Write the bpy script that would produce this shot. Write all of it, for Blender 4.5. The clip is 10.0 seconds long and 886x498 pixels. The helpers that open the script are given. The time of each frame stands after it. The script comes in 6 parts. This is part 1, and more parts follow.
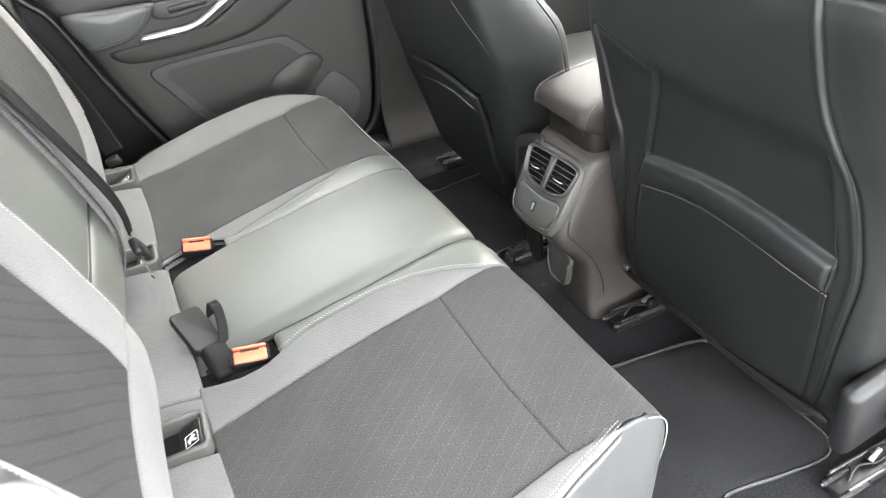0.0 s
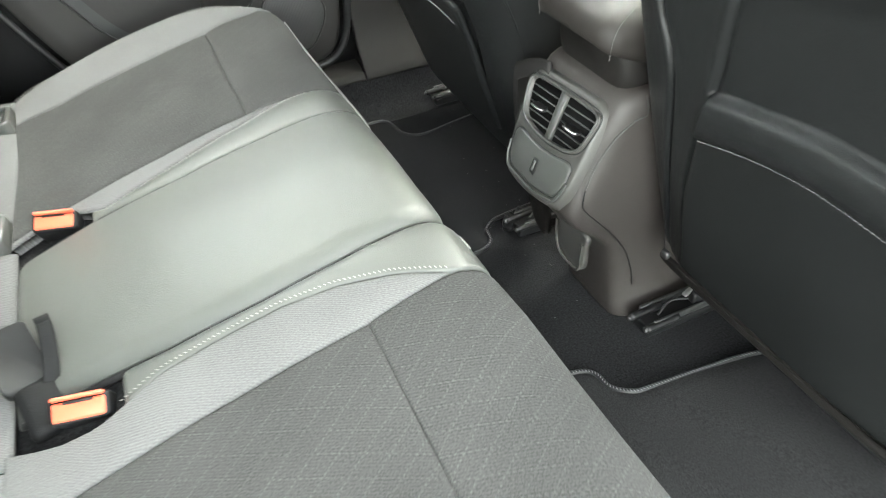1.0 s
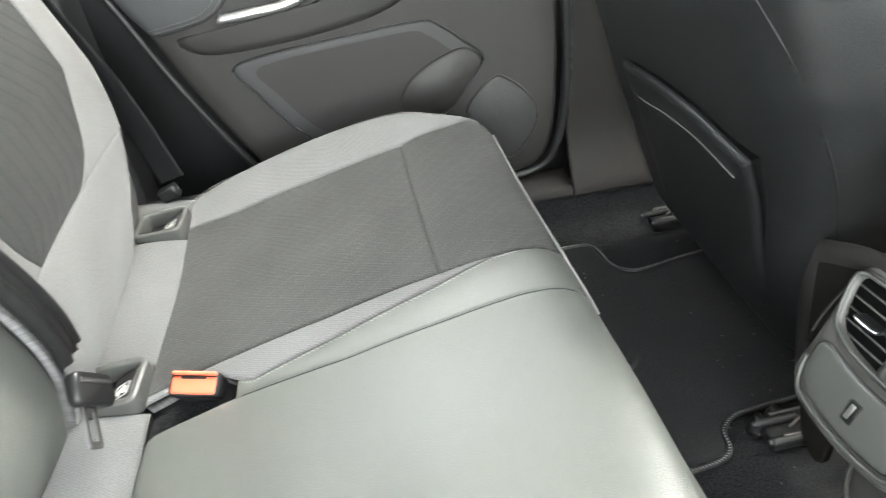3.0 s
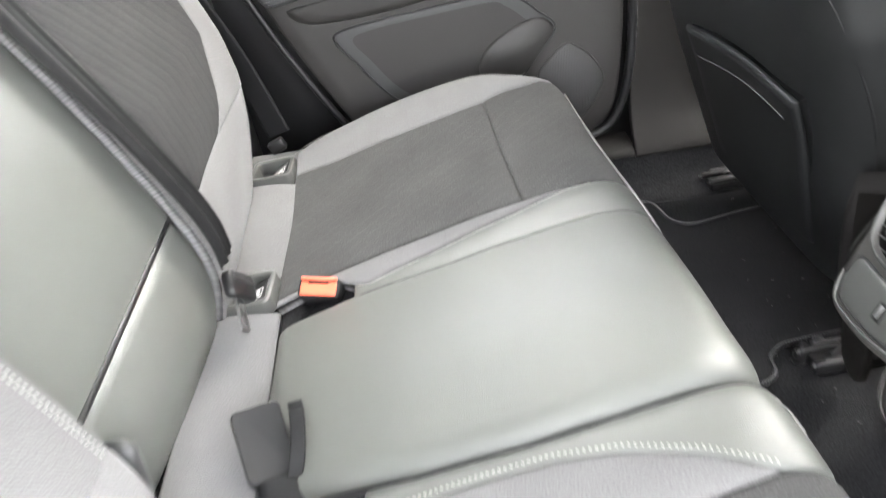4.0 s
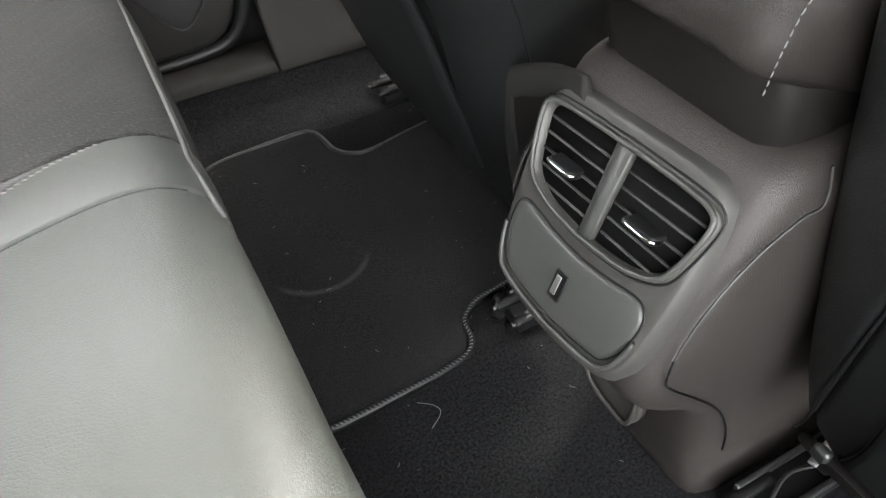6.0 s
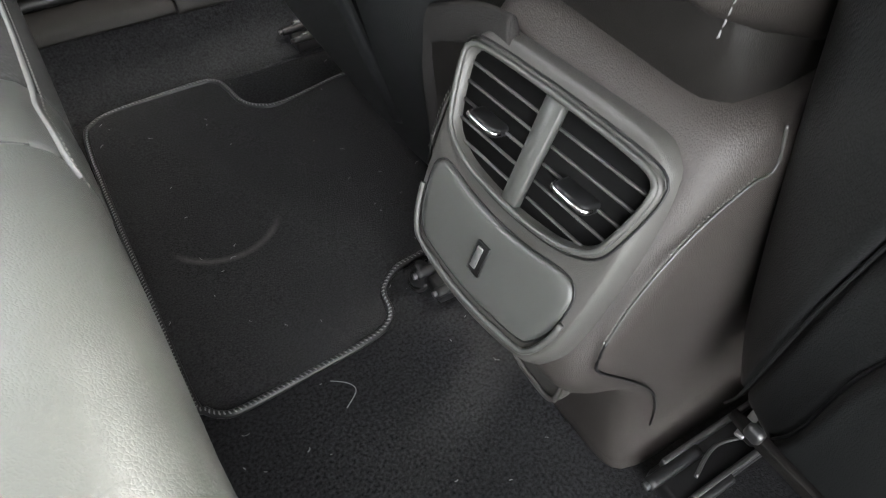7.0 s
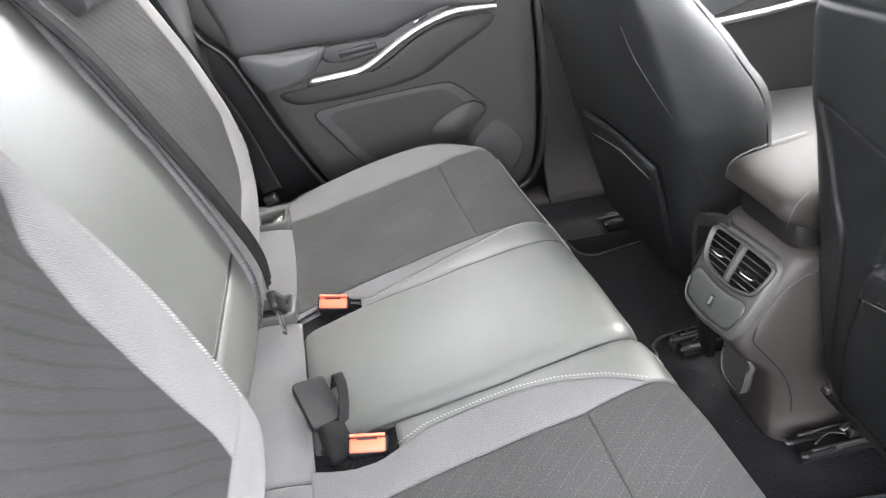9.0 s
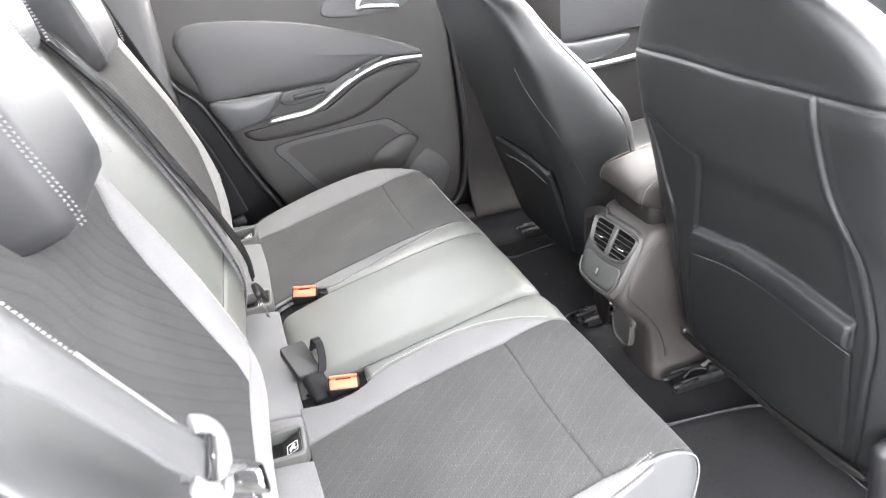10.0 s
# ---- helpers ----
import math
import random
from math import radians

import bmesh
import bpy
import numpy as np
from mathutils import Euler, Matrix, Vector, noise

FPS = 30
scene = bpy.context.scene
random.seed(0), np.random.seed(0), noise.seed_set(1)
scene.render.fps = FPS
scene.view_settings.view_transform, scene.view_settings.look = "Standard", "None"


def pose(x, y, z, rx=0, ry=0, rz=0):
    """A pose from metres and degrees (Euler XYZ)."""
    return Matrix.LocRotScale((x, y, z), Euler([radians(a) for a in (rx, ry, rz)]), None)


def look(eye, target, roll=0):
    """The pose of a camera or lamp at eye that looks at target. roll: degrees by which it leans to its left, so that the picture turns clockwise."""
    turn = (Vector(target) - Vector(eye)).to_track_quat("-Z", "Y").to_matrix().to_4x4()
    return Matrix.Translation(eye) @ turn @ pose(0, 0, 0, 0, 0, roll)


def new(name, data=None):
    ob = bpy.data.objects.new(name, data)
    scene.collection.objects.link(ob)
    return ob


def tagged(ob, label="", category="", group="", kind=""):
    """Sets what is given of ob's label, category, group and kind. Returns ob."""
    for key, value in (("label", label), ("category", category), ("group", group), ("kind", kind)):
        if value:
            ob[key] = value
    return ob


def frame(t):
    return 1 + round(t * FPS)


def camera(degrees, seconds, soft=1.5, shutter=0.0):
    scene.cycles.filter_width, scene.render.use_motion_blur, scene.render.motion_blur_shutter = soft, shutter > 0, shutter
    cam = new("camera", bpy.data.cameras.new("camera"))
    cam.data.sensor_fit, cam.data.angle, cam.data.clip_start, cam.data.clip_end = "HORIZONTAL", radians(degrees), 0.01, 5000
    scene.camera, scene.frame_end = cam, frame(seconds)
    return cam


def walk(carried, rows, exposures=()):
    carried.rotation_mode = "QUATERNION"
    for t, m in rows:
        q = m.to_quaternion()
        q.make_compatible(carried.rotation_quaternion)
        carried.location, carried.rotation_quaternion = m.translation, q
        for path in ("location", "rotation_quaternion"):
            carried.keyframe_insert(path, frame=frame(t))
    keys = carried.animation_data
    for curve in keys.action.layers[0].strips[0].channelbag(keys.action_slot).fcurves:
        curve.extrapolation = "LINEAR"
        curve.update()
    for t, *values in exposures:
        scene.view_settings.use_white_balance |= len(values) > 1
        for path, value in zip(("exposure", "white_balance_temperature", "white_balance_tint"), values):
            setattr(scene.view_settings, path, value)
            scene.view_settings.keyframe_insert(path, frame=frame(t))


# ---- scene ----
cam = camera(68.4, 10.0, soft=1.0, shutter=0.4)
PATH = [
    (0, (0.097, -0.888, 0.922), (0.764, 0.584, -0.255), -2.8),
    (0.5, (0.192, -0.773, 0.881), (0.802, 0.647, -0.388), -4.1),
    (1, (0.306, -0.632, 0.759), (0.842, 0.755, -0.578), -4.4),
    (1.5, (0.353, -0.531, 0.723), (0.825, 0.841, -0.654), -3.4),
    (2, (0.374, -0.417, 0.725), (0.802, 1.045, -0.57), -2.3),
    (2.5, (0.358, -0.355, 0.723), (0.649, 1.204, -0.496), -3.9),
    (2.7, (0.344, -0.341, 0.731), (0.567, 1.251, -0.459), -5.6),
    (3.8, (0.278, -0.42, 0.749), (0.239, 1.212, -0.406), -9.2),
    (4, (0.264, -0.481, 0.759), (0.232, 1.134, -0.42), -9.6),
    (4.5, (0.237, -0.64, 0.778), (0.313, 0.923, -0.467), -11.3),
    (5, (0.365, -0.499, 0.698), (0.706, 0.974, -0.611), -11.5),
    (5.2, (0.428, -0.41, 0.661), (0.855, 1.007, -0.685), -8.7),
    (6.3, (0.52, -0.223, 0.555), (1.108, 0.987, -0.925), -4.6),
    (6.5, (0.536, -0.212, 0.533), (1.157, 0.942, -0.977), -3.2),
    (7, (0.532, -0.214, 0.552), (1.226, 0.876, -0.975), 1.5),
    (7.5, (0.499, -0.244, 0.609), (1.108, 0.984, -0.847), -2.7),
    (8, (0.394, -0.352, 0.682), (0.867, 1.113, -0.596), -4.4),
    (8.5, (0.245, -0.564, 0.782), (0.639, 1.046, -0.337), -1.9),
    (9, (0.149, -0.751, 0.92), (0.404, 0.913, -0.16), -5.6),
    (9.5, (0.122, -0.897, 0.971), (0.508, 0.771, -0.062), -5.5),
    (10, (0.068, -1.041, 0.988), (0.536, 0.64, 0.011), -5.2),
]

EXPOSURES = [(0.0, 5.04, 6680, 8), (1.0, 5.14, 6680, 1), (2.0, 5.09, 6630, 3), (2.5, 5.19, 6630, 3), (4.0, 5.19, 6630, 11), (4.5, 5.09, 6630, 11), (5.2, 4.82, 6830, 11), (6.5, 4.74, 6650, 9), (7.0, 4.99, 6650, 9), (7.3, 5.29, 6650, 9), (7.5, 5.84, 6600, 10), (8.0, 5.80, 6600, 9), (8.5, 5.20, 6550, 11), (9.0, 4.84, 6500, 13), (9.5, 4.94, 6580, 14), (10.0, 5.30, 6560, 13)]
walk(cam, [(t, look(eye, target, roll)) for t, eye, target, roll in PATH], EXPOSURES)

# ---- light: bright overcast daylight through the windows and the open door ----
world = bpy.data.worlds.new("sky")
scene.world = world
world.use_nodes = True
wn = world.node_tree
sky = wn.nodes.new("ShaderNodeTexSky")
sky.sky_type, sky.sun_disc = "NISHITA", False
sky.sun_elevation, sky.sun_rotation = radians(56), radians(60)
sky.air_density, sky.dust_density = 1.0, 1.5
sat = wn.nodes.new("ShaderNodeHueSaturation")
sat.inputs["Saturation"].default_value = 0.15
wn.links.new(sky.outputs[0], sat.inputs["Color"])
wn.links.new(sat.outputs[0], wn.nodes["Background"].inputs[0])
wn.nodes["Background"].inputs[1].default_value = 0.15
sun = new("sun", bpy.data.lights.new("sun", "SUN"))
sun.data.energy, sun.data.angle, sun.data.color = 0.8, radians(60), (1.0, 0.96, 0.9)
sun.matrix_world = look((1.75, 1.0, 3.0), (0, 0, 0))


# ---- mesh helpers ----
def mesh_of(name, verts, faces, smooth=True, uvs=None):
    me = bpy.data.meshes.new(name)
    me.from_pydata([tuple(map(float, v)) for v in verts], [], [tuple(f) for f in faces])
    if uvs is not None:
        layer = me.uv_layers.new(name="UVMap")
        for loop in me.loops:
            layer.data[loop.index].uv = uvs[loop.vertex_index]
    me.polygons.foreach_set("use_smooth", [smooth] * len(me.polygons))
    me.update()
    return me


def fix_normals(me):
    bm = bmesh.new()
    bm.from_mesh(me)
    bmesh.ops.recalc_face_normals(bm, faces=bm.faces)
    bm.to_mesh(me)
    bm.free()
    return me


def thing(name, label, category, base=(0, 0, 0), group="", kind=""):
    ob = new(name)
    ob.empty_display_size = 0.05
    ob.location = base
    return tagged(ob, label, category, group, kind)


def place(name, me, mat, parent=None, label=""):
    ob = new(name, me)
    me.materials.append(mat)
    if parent is not None:
        ob.parent = parent
        root = parent
        while root.parent:
            root = root.parent
        if root.type == "EMPTY":
            # the meshes are modelled in place: undo the base of the thing
            ob.matrix_parent_inverse = Matrix.Translation(root.location).inverted() if parent is root else Matrix.Identity(4)
    return tagged(ob, label)


def part(name, bm, mat, parent, label=""):
    me = bpy.data.meshes.new(name)
    bmesh.ops.recalc_face_normals(bm, faces=bm.faces)
    for f in bm.faces:
        f.smooth = True
    bm.to_mesh(me)
    bm.free()
    return place(name, me, mat, parent, label)


def smooth_curve(pts, n=60, closed=False):
    """Catmull-Rom through the points, resampled to n points at even lengths."""
    p = np.array(pts, float)
    m = len(p)
    out = []
    count = m if closed else m - 1
    for i in range(count):
        if closed:
            a, b, c, d = p[(i - 1) % m], p[i], p[(i + 1) % m], p[(i + 2) % m]
        else:
            a, b, c, d = p[max(i - 1, 0)], p[i], p[i + 1], p[min(i + 2, m - 1)]
        for t in np.linspace(0, 1, 14, endpoint=False):
            out.append(0.5 * (2 * b + (c - a) * t + (2 * a - 5 * b + 4 * c - d) * t * t + (3 * b - a - 3 * c + d) * t ** 3))
    if not closed:
        out.append(p[-1])
    else:
        out.append(out[0])
    out = np.array(out)
    s = np.concatenate([[0], np.cumsum(np.linalg.norm(np.diff(out, axis=0), axis=1))])
    w = np.linspace(0, s[-1], n + 1 if closed else n)
    r = np.stack([np.interp(w, s, out[:, k]) for k in range(out.shape[1])], 1)
    return r[:-1] if closed else r


def ticks(length, r, step):
    """Parameters 0..1 along a length, crowded at both ends where the edge rolls over."""
    r = min(r, length * 0.45)
    e = np.array([0, 0.08, 0.25, 0.5, 0.8]) * r / length
    mid = np.linspace(r / length, 1 - r / length, max(2, int((length - 2 * r) / step) + 1))
    return np.concatenate([e, mid, 1 - e[::-1]])


def patch(name, fn, lu, lv, mat, parent, depth=0.004, r=0.008, puff=0.0, step=0.015, flip=False, label="", edges=(1, 1, 1, 1), lift=0.0):
    """A padded panel on the surface fn(u, v): its edges (u0, u1, v0, v1) roll down by depth."""
    us, vs = ticks(lu, r, step), ticks(lv, r, step)
    g = np.array([[fn(u, v) for v in vs] for u in us], float)
    du, dv = np.gradient(g, axis=0), np.gradient(g, axis=1)
    n = np.cross(du, dv)
    n /= np.linalg.norm(n, axis=2, keepdims=True) + 1e-12
    if flip:
        n = -n
    lenu = np.concatenate([np.zeros((1, g.shape[1])), np.cumsum(np.linalg.norm(np.diff(g, axis=0), axis=2), axis=0)])
    lenv = np.concatenate([np.zeros((g.shape[0], 1)), np.cumsum(np.linalg.norm(np.diff(g, axis=1), axis=2), axis=1)], 1)
    def f(d, on):
        return np.sqrt(np.clip(1 - (1 - np.clip(d / (r * on), 0, 1)) ** 2, 0, 1)) if on else np.ones_like(d)
    h = f(lenu, edges[0]) * f(lenu[-1] - lenu, edges[1]) * f(lenv, edges[2]) * f(lenv[:, -1:] - lenv, edges[3])
    uu, vv = us[:, None], vs[None, :]
    swell = (1 - (2 * uu - 1) ** 2) ** 0.6 * (1 - (2 * vv - 1) ** 2) ** 0.6
    top = g + n * ((h - 1) * depth + puff * swell + lift)[..., None]
    nu, nv = len(us), len(vs)
    verts = list(top.reshape(-1, 3))
    uvs = [(float(us[i] * lu), float(lenv[i, j])) for i in range(nu) for j in range(nv)]
    faces = [(i * nv + j, (i + 1) * nv + j, (i + 1) * nv + j + 1, i * nv + j + 1) for i in range(nu - 1) for j in range(nv - 1)]
    ring = [(i, 0) for i in range(nu)] + [(nu - 1, j) for j in range(1, nv)] + [(i, nv - 1) for i in range(nu - 2, -1, -1)] + [(0, j) for j in range(nv - 2, 0, -1)]
    base = len(verts)
    for i, j in ring:
        verts.append(g[i, j] - n[i, j] * (depth + 0.012))
        uvs.append(uvs[i * nv + j])
    k = len(ring)
    for a in range(k):
        b = (a + 1) % k
        faces.append((ring[a][0] * nv + ring[a][1], ring[b][0] * nv + ring[b][1], base + b, base + a))
    if flip:
        faces = [fc[::-1] for fc in faces]
    return place(name, mesh_of(name, verts, faces, True, uvs), mat, parent, label)


def plate(name, outline, fn, mat, parent, depth=0.005, r=0.006, dome=0.0, n=64, rings=5, label="", curve=True, back=True):
    """A shaped plate: outline in the plane, fn(a, b, h) lifts it into place at height h."""
    p = smooth_curve(outline, n, True) if curve else np.array(outline, float)
    n = len(p)
    c = p.mean(0)
    size = np.linalg.norm(p - c, axis=1).mean()
    verts, faces, uvs = [], [], []
    steps = [(0.0, -0.004 if back else 0.0), (0.0, depth * 0.35), (0.3 * r, depth * 0.8), (r, depth)]
    levels = [(1 - d / size, h) for d, h in steps]
    s0 = levels[-1][0]
    for k in range(1, rings + 1):
        s = s0 * (1 - k / (rings + 0.5))
        levels.append((s, depth + dome * (1 - (s / s0) ** 2)))
    for s, h in levels:
        for q in p:
            a, b = c + (q - c) * s
            verts.append(fn(a, b, h))
            uvs.append((float(a), float(b)))
    for L in range(len(levels) - 1):
        for i in range(n):
            j = (i + 1) % n
            faces.append((L * n + i, L * n + j, (L + 1) * n + j, (L + 1) * n + i))
    last = (len(levels) - 1) * n
    faces.append(tuple(last + i for i in range(n)))
    if back:
        faces.append(tuple(range(n - 1, -1, -1)))
    return place(name, fix_normals(mesh_of(name, verts, faces, True, uvs)), mat, parent, label)


def tube(name, pts, r, mat, parent, n=96, seg=8, closed=False, label="", flat=1.0, up=(0, 0, 1), curve=True):
    """A round or flattened cord along the points."""
    p = smooth_curve(pts, n, closed) if curve else np.array(pts, float)
    n = len(p)
    t = np.gradient(p, axis=0) if not closed else np.roll(p, -1, 0) - np.roll(p, 1, 0)
    t /= np.linalg.norm(t, axis=1, keepdims=True) + 1e-12
    a = np.cross(t, np.array(up, float))
    a /= np.linalg.norm(a, axis=1, keepdims=True) + 1e-9
    b = np.cross(a, t)
    verts, faces = [], []
    for i in range(n):
        for k in range(seg):
            w = 2 * math.pi * k / seg
            verts.append(p[i] + a[i] * math.cos(w) * r + b[i] * math.sin(w) * r * flat)
    for i in range(n if closed else n - 1):
        j = (i + 1) % n
        for k in range(seg):
            m = (k + 1) % seg
            faces.append((i * seg + k, i * seg + m, j * seg + m, j * seg + k))
    if not closed:
        faces += [tuple(range(seg)), tuple((n - 1) * seg + k for k in range(seg - 1, -1, -1))]
    return place(name, fix_normals(mesh_of(name, verts, faces)), mat, parent, label)


def stitches(name, pts, mat, parent, pitch=0.005, width=0.0011, length=0.0036, out=(0, 0, 1), lift=0.0006, slant=0.0, label=""):
    """A row of thread stitches along a curve."""
    p0 = smooth_curve(pts, 200)
    total = float(np.linalg.norm(np.diff(p0, axis=0), axis=1).sum())
    p = smooth_curve(pts, max(4, int(total / pitch)))
    o = np.array(out, float)
    o /= np.linalg.norm(o)
    verts, faces = [], []
    t = np.gradient(p, axis=0)
    t /= np.linalg.norm(t, axis=1, keepdims=True)
    for q, d in zip(p, t):
        side = np.cross(d, o)
        side /= np.linalg.norm(side) + 1e-9
        d2 = d * math.cos(slant) + side * math.sin(slant)
        s2 = np.cross(d2, o)
        k = len(verts)
        for e, wd, h in ((-1, 0.35, -0.0006), (-0.55, 1, lift), (0.55, 1, lift), (1, 0.35, -0.0006)):
            verts += [q + d2 * e * length / 2 - s2 * wd * width / 2 + o * h * 0.4, q + d2 * e * length / 2 + o * (h + 0.0005), q + d2 * e * length / 2 + s2 * wd * width / 2 + o * h * 0.4]
        for i in range(3):
            a = k + 3 * i
            faces += [(a, a + 3, a + 4, a + 1), (a + 1, a + 4, a + 5, a + 2)]
    return place(name, mesh_of(name, verts, faces), mat, parent, label)


def loft(name, rings, mat, parent, label="", caps=True, closed=True, smooth=True):
    """Skins a list of rings with the same number of points."""
    r = [np.array(x, float) for x in rings]
    n = len(r[0])
    verts = [v for x in r for v in x]
    faces = []
    for i in range(len(r) - 1):
        for k in range(n if closed else n - 1):
            m = (k + 1) % n
            faces.append((i * n + k, i * n + m, (i + 1) * n + m, (i + 1) * n + k))
    if caps:
        faces += [tuple(range(n - 1, -1, -1)), tuple((len(r) - 1) * n + k for k in range(n))]
    return place(name, fix_normals(mesh_of(name, verts, faces, smooth)), mat, parent, label)


def rounded(w, d, r, n=6):
    """A rounded rectangle w x d about the origin."""
    r = min(r, w / 2 * 0.99, d / 2 * 0.99)
    out = []
    for cx, cy, a0 in ((w / 2 - r, d / 2 - r, 0), (-w / 2 + r, d / 2 - r, 90), (-w / 2 + r, -d / 2 + r, 180), (w / 2 - r, -d / 2 + r, 270)):
        for k in range(n + 1):
            a = radians(a0 + 90 * k / n)
            out.append((cx + r * math.cos(a), cy + r * math.sin(a)))
    return np.array(out)


def block(name, size, m, mat, parent, r=0.004, label="", n=4):
    """A box with rounded edges, at the pose m."""
    w, d, h = size
    r = min(r, min(size) * 0.45)
    rings = []
    for z, s in ((-h / 2, r), (-h / 2 + 0.3 * r, 0.3 * r), (-h / 2 + r, 0), (h / 2 - r, 0), (h / 2 - 0.3 * r, 0.3 * r), (h / 2, r)):
        q = rounded(w - 2 * s, d - 2 * s, max(r - s * 0.5, 0.0004), n)
        rings.append([tuple(m @ Vector((a, b, z))) for a, b in q])
    return loft(name, rings, mat, parent, label)


# ---- materials ----
def material(name, base, rough=0.5, metal=0.0, spec=0.5, var=0.15, scale=6.0, grain=None, grain_scale=900.0, bump=0.15, extra=None, fleck=0.0, stretch=1.0):
    """A Principled material with blotches and fine relief. grain: noise, leather or weave."""
    m = bpy.data.materials.new(name)
    m.use_nodes = True
    t = m.node_tree
    L, N = t.links.new, t.nodes.new
    b = t.nodes["Principled BSDF"]
    b.inputs["Roughness"].default_value, b.inputs["Metallic"].default_value = rough, metal
    b.inputs["Specular IOR Level"].default_value = spec
    co = N("ShaderNodeTexCoord")
    n1 = N("ShaderNodeTexNoise")
    n1.inputs["Scale"].default_value, n1.inputs["Detail"].default_value = scale, 5.0
    L(co.outputs["Object"], n1.inputs["Vector"])
    mix = N("ShaderNodeMix")
    mix.data_type = "RGBA"
    mix.inputs["A"].default_value = (*[c * (1 - var) for c in base], 1)
    mix.inputs["B"].default_value = (*[min(1, c * (1 + var)) for c in base], 1)
    L(n1.outputs["Fac"], mix.inputs["Factor"])
    L(mix.outputs["Result"], b.inputs["Base Color"])
    rr = N("ShaderNodeMapRange")
    rr.inputs["To Min"].default_value, rr.inputs["To Max"].default_value = max(0.02, rough - 0.07), min(1, rough + 0.07)
    L(n1.outputs["Fac"], rr.inputs["Value"])
    L(rr.outputs[0], b.inputs["Roughness"])
    if grain:
        if grain == "leather":
            g = N("ShaderNodeTexVoronoi")
            g.feature = "DISTANCE_TO_EDGE"
            g.inputs["Scale"].default_value = grain_scale
            ramp = N("ShaderNodeMapRange")
            ramp.inputs["From Max"].default_value = 0.25
            L(g.outputs["Distance"], ramp.inputs["Value"])
            src = ramp.outputs[0]
        else:
            g = N("ShaderNodeTexNoise")
            g.inputs["Scale"].default_value, g.inputs["Detail"].default_value = grain_scale, 3.0
            src = g.outputs["Fac"]
        along_y = N("ShaderNodeMapping")
        along_y.inputs["Scale"].default_value = (1.0, stretch, 1.0)
        L(co.outputs["Object"], along_y.inputs["Vector"])
        L(along_y.outputs[0], g.inputs["Vector"])
        bp = N("ShaderNodeBump")
        bp.inputs["Strength"].default_value, bp.inputs["Distance"].default_value = bump, 0.001
        L(src, bp.inputs["Height"])
        L(bp.outputs[0], b.inputs["Normal"])
    if fleck:
        fn = N("ShaderNodeTexNoise")
        fn.inputs["Scale"].default_value, fn.inputs["Detail"].default_value = grain_scale * 0.8, 4.0
        L(co.outputs["Object"], fn.inputs["Vector"])
        fr = N("ShaderNodeMapRange")
        fr.inputs["From Min"].default_value, fr.inputs["From Max"].default_value = 0.3, 0.7
        fr.inputs["To Min"].default_value, fr.inputs["To Max"].default_value = 1 - fleck, 1 + fleck
        L(fn.outputs["Fac"], fr.inputs["Value"])
        mul = N("ShaderNodeVectorMath")
        mul.operation = "SCALE"
        L(mix.outputs["Result"], mul.inputs[0])
        L(fr.outputs[0], mul.inputs["Scale"])
        L(mul.outputs["Vector"], b.inputs["Base Color"])
    if extra:
        extra(t, b, co, mul.outputs["Vector"] if fleck else mix.outputs["Result"])
    return m


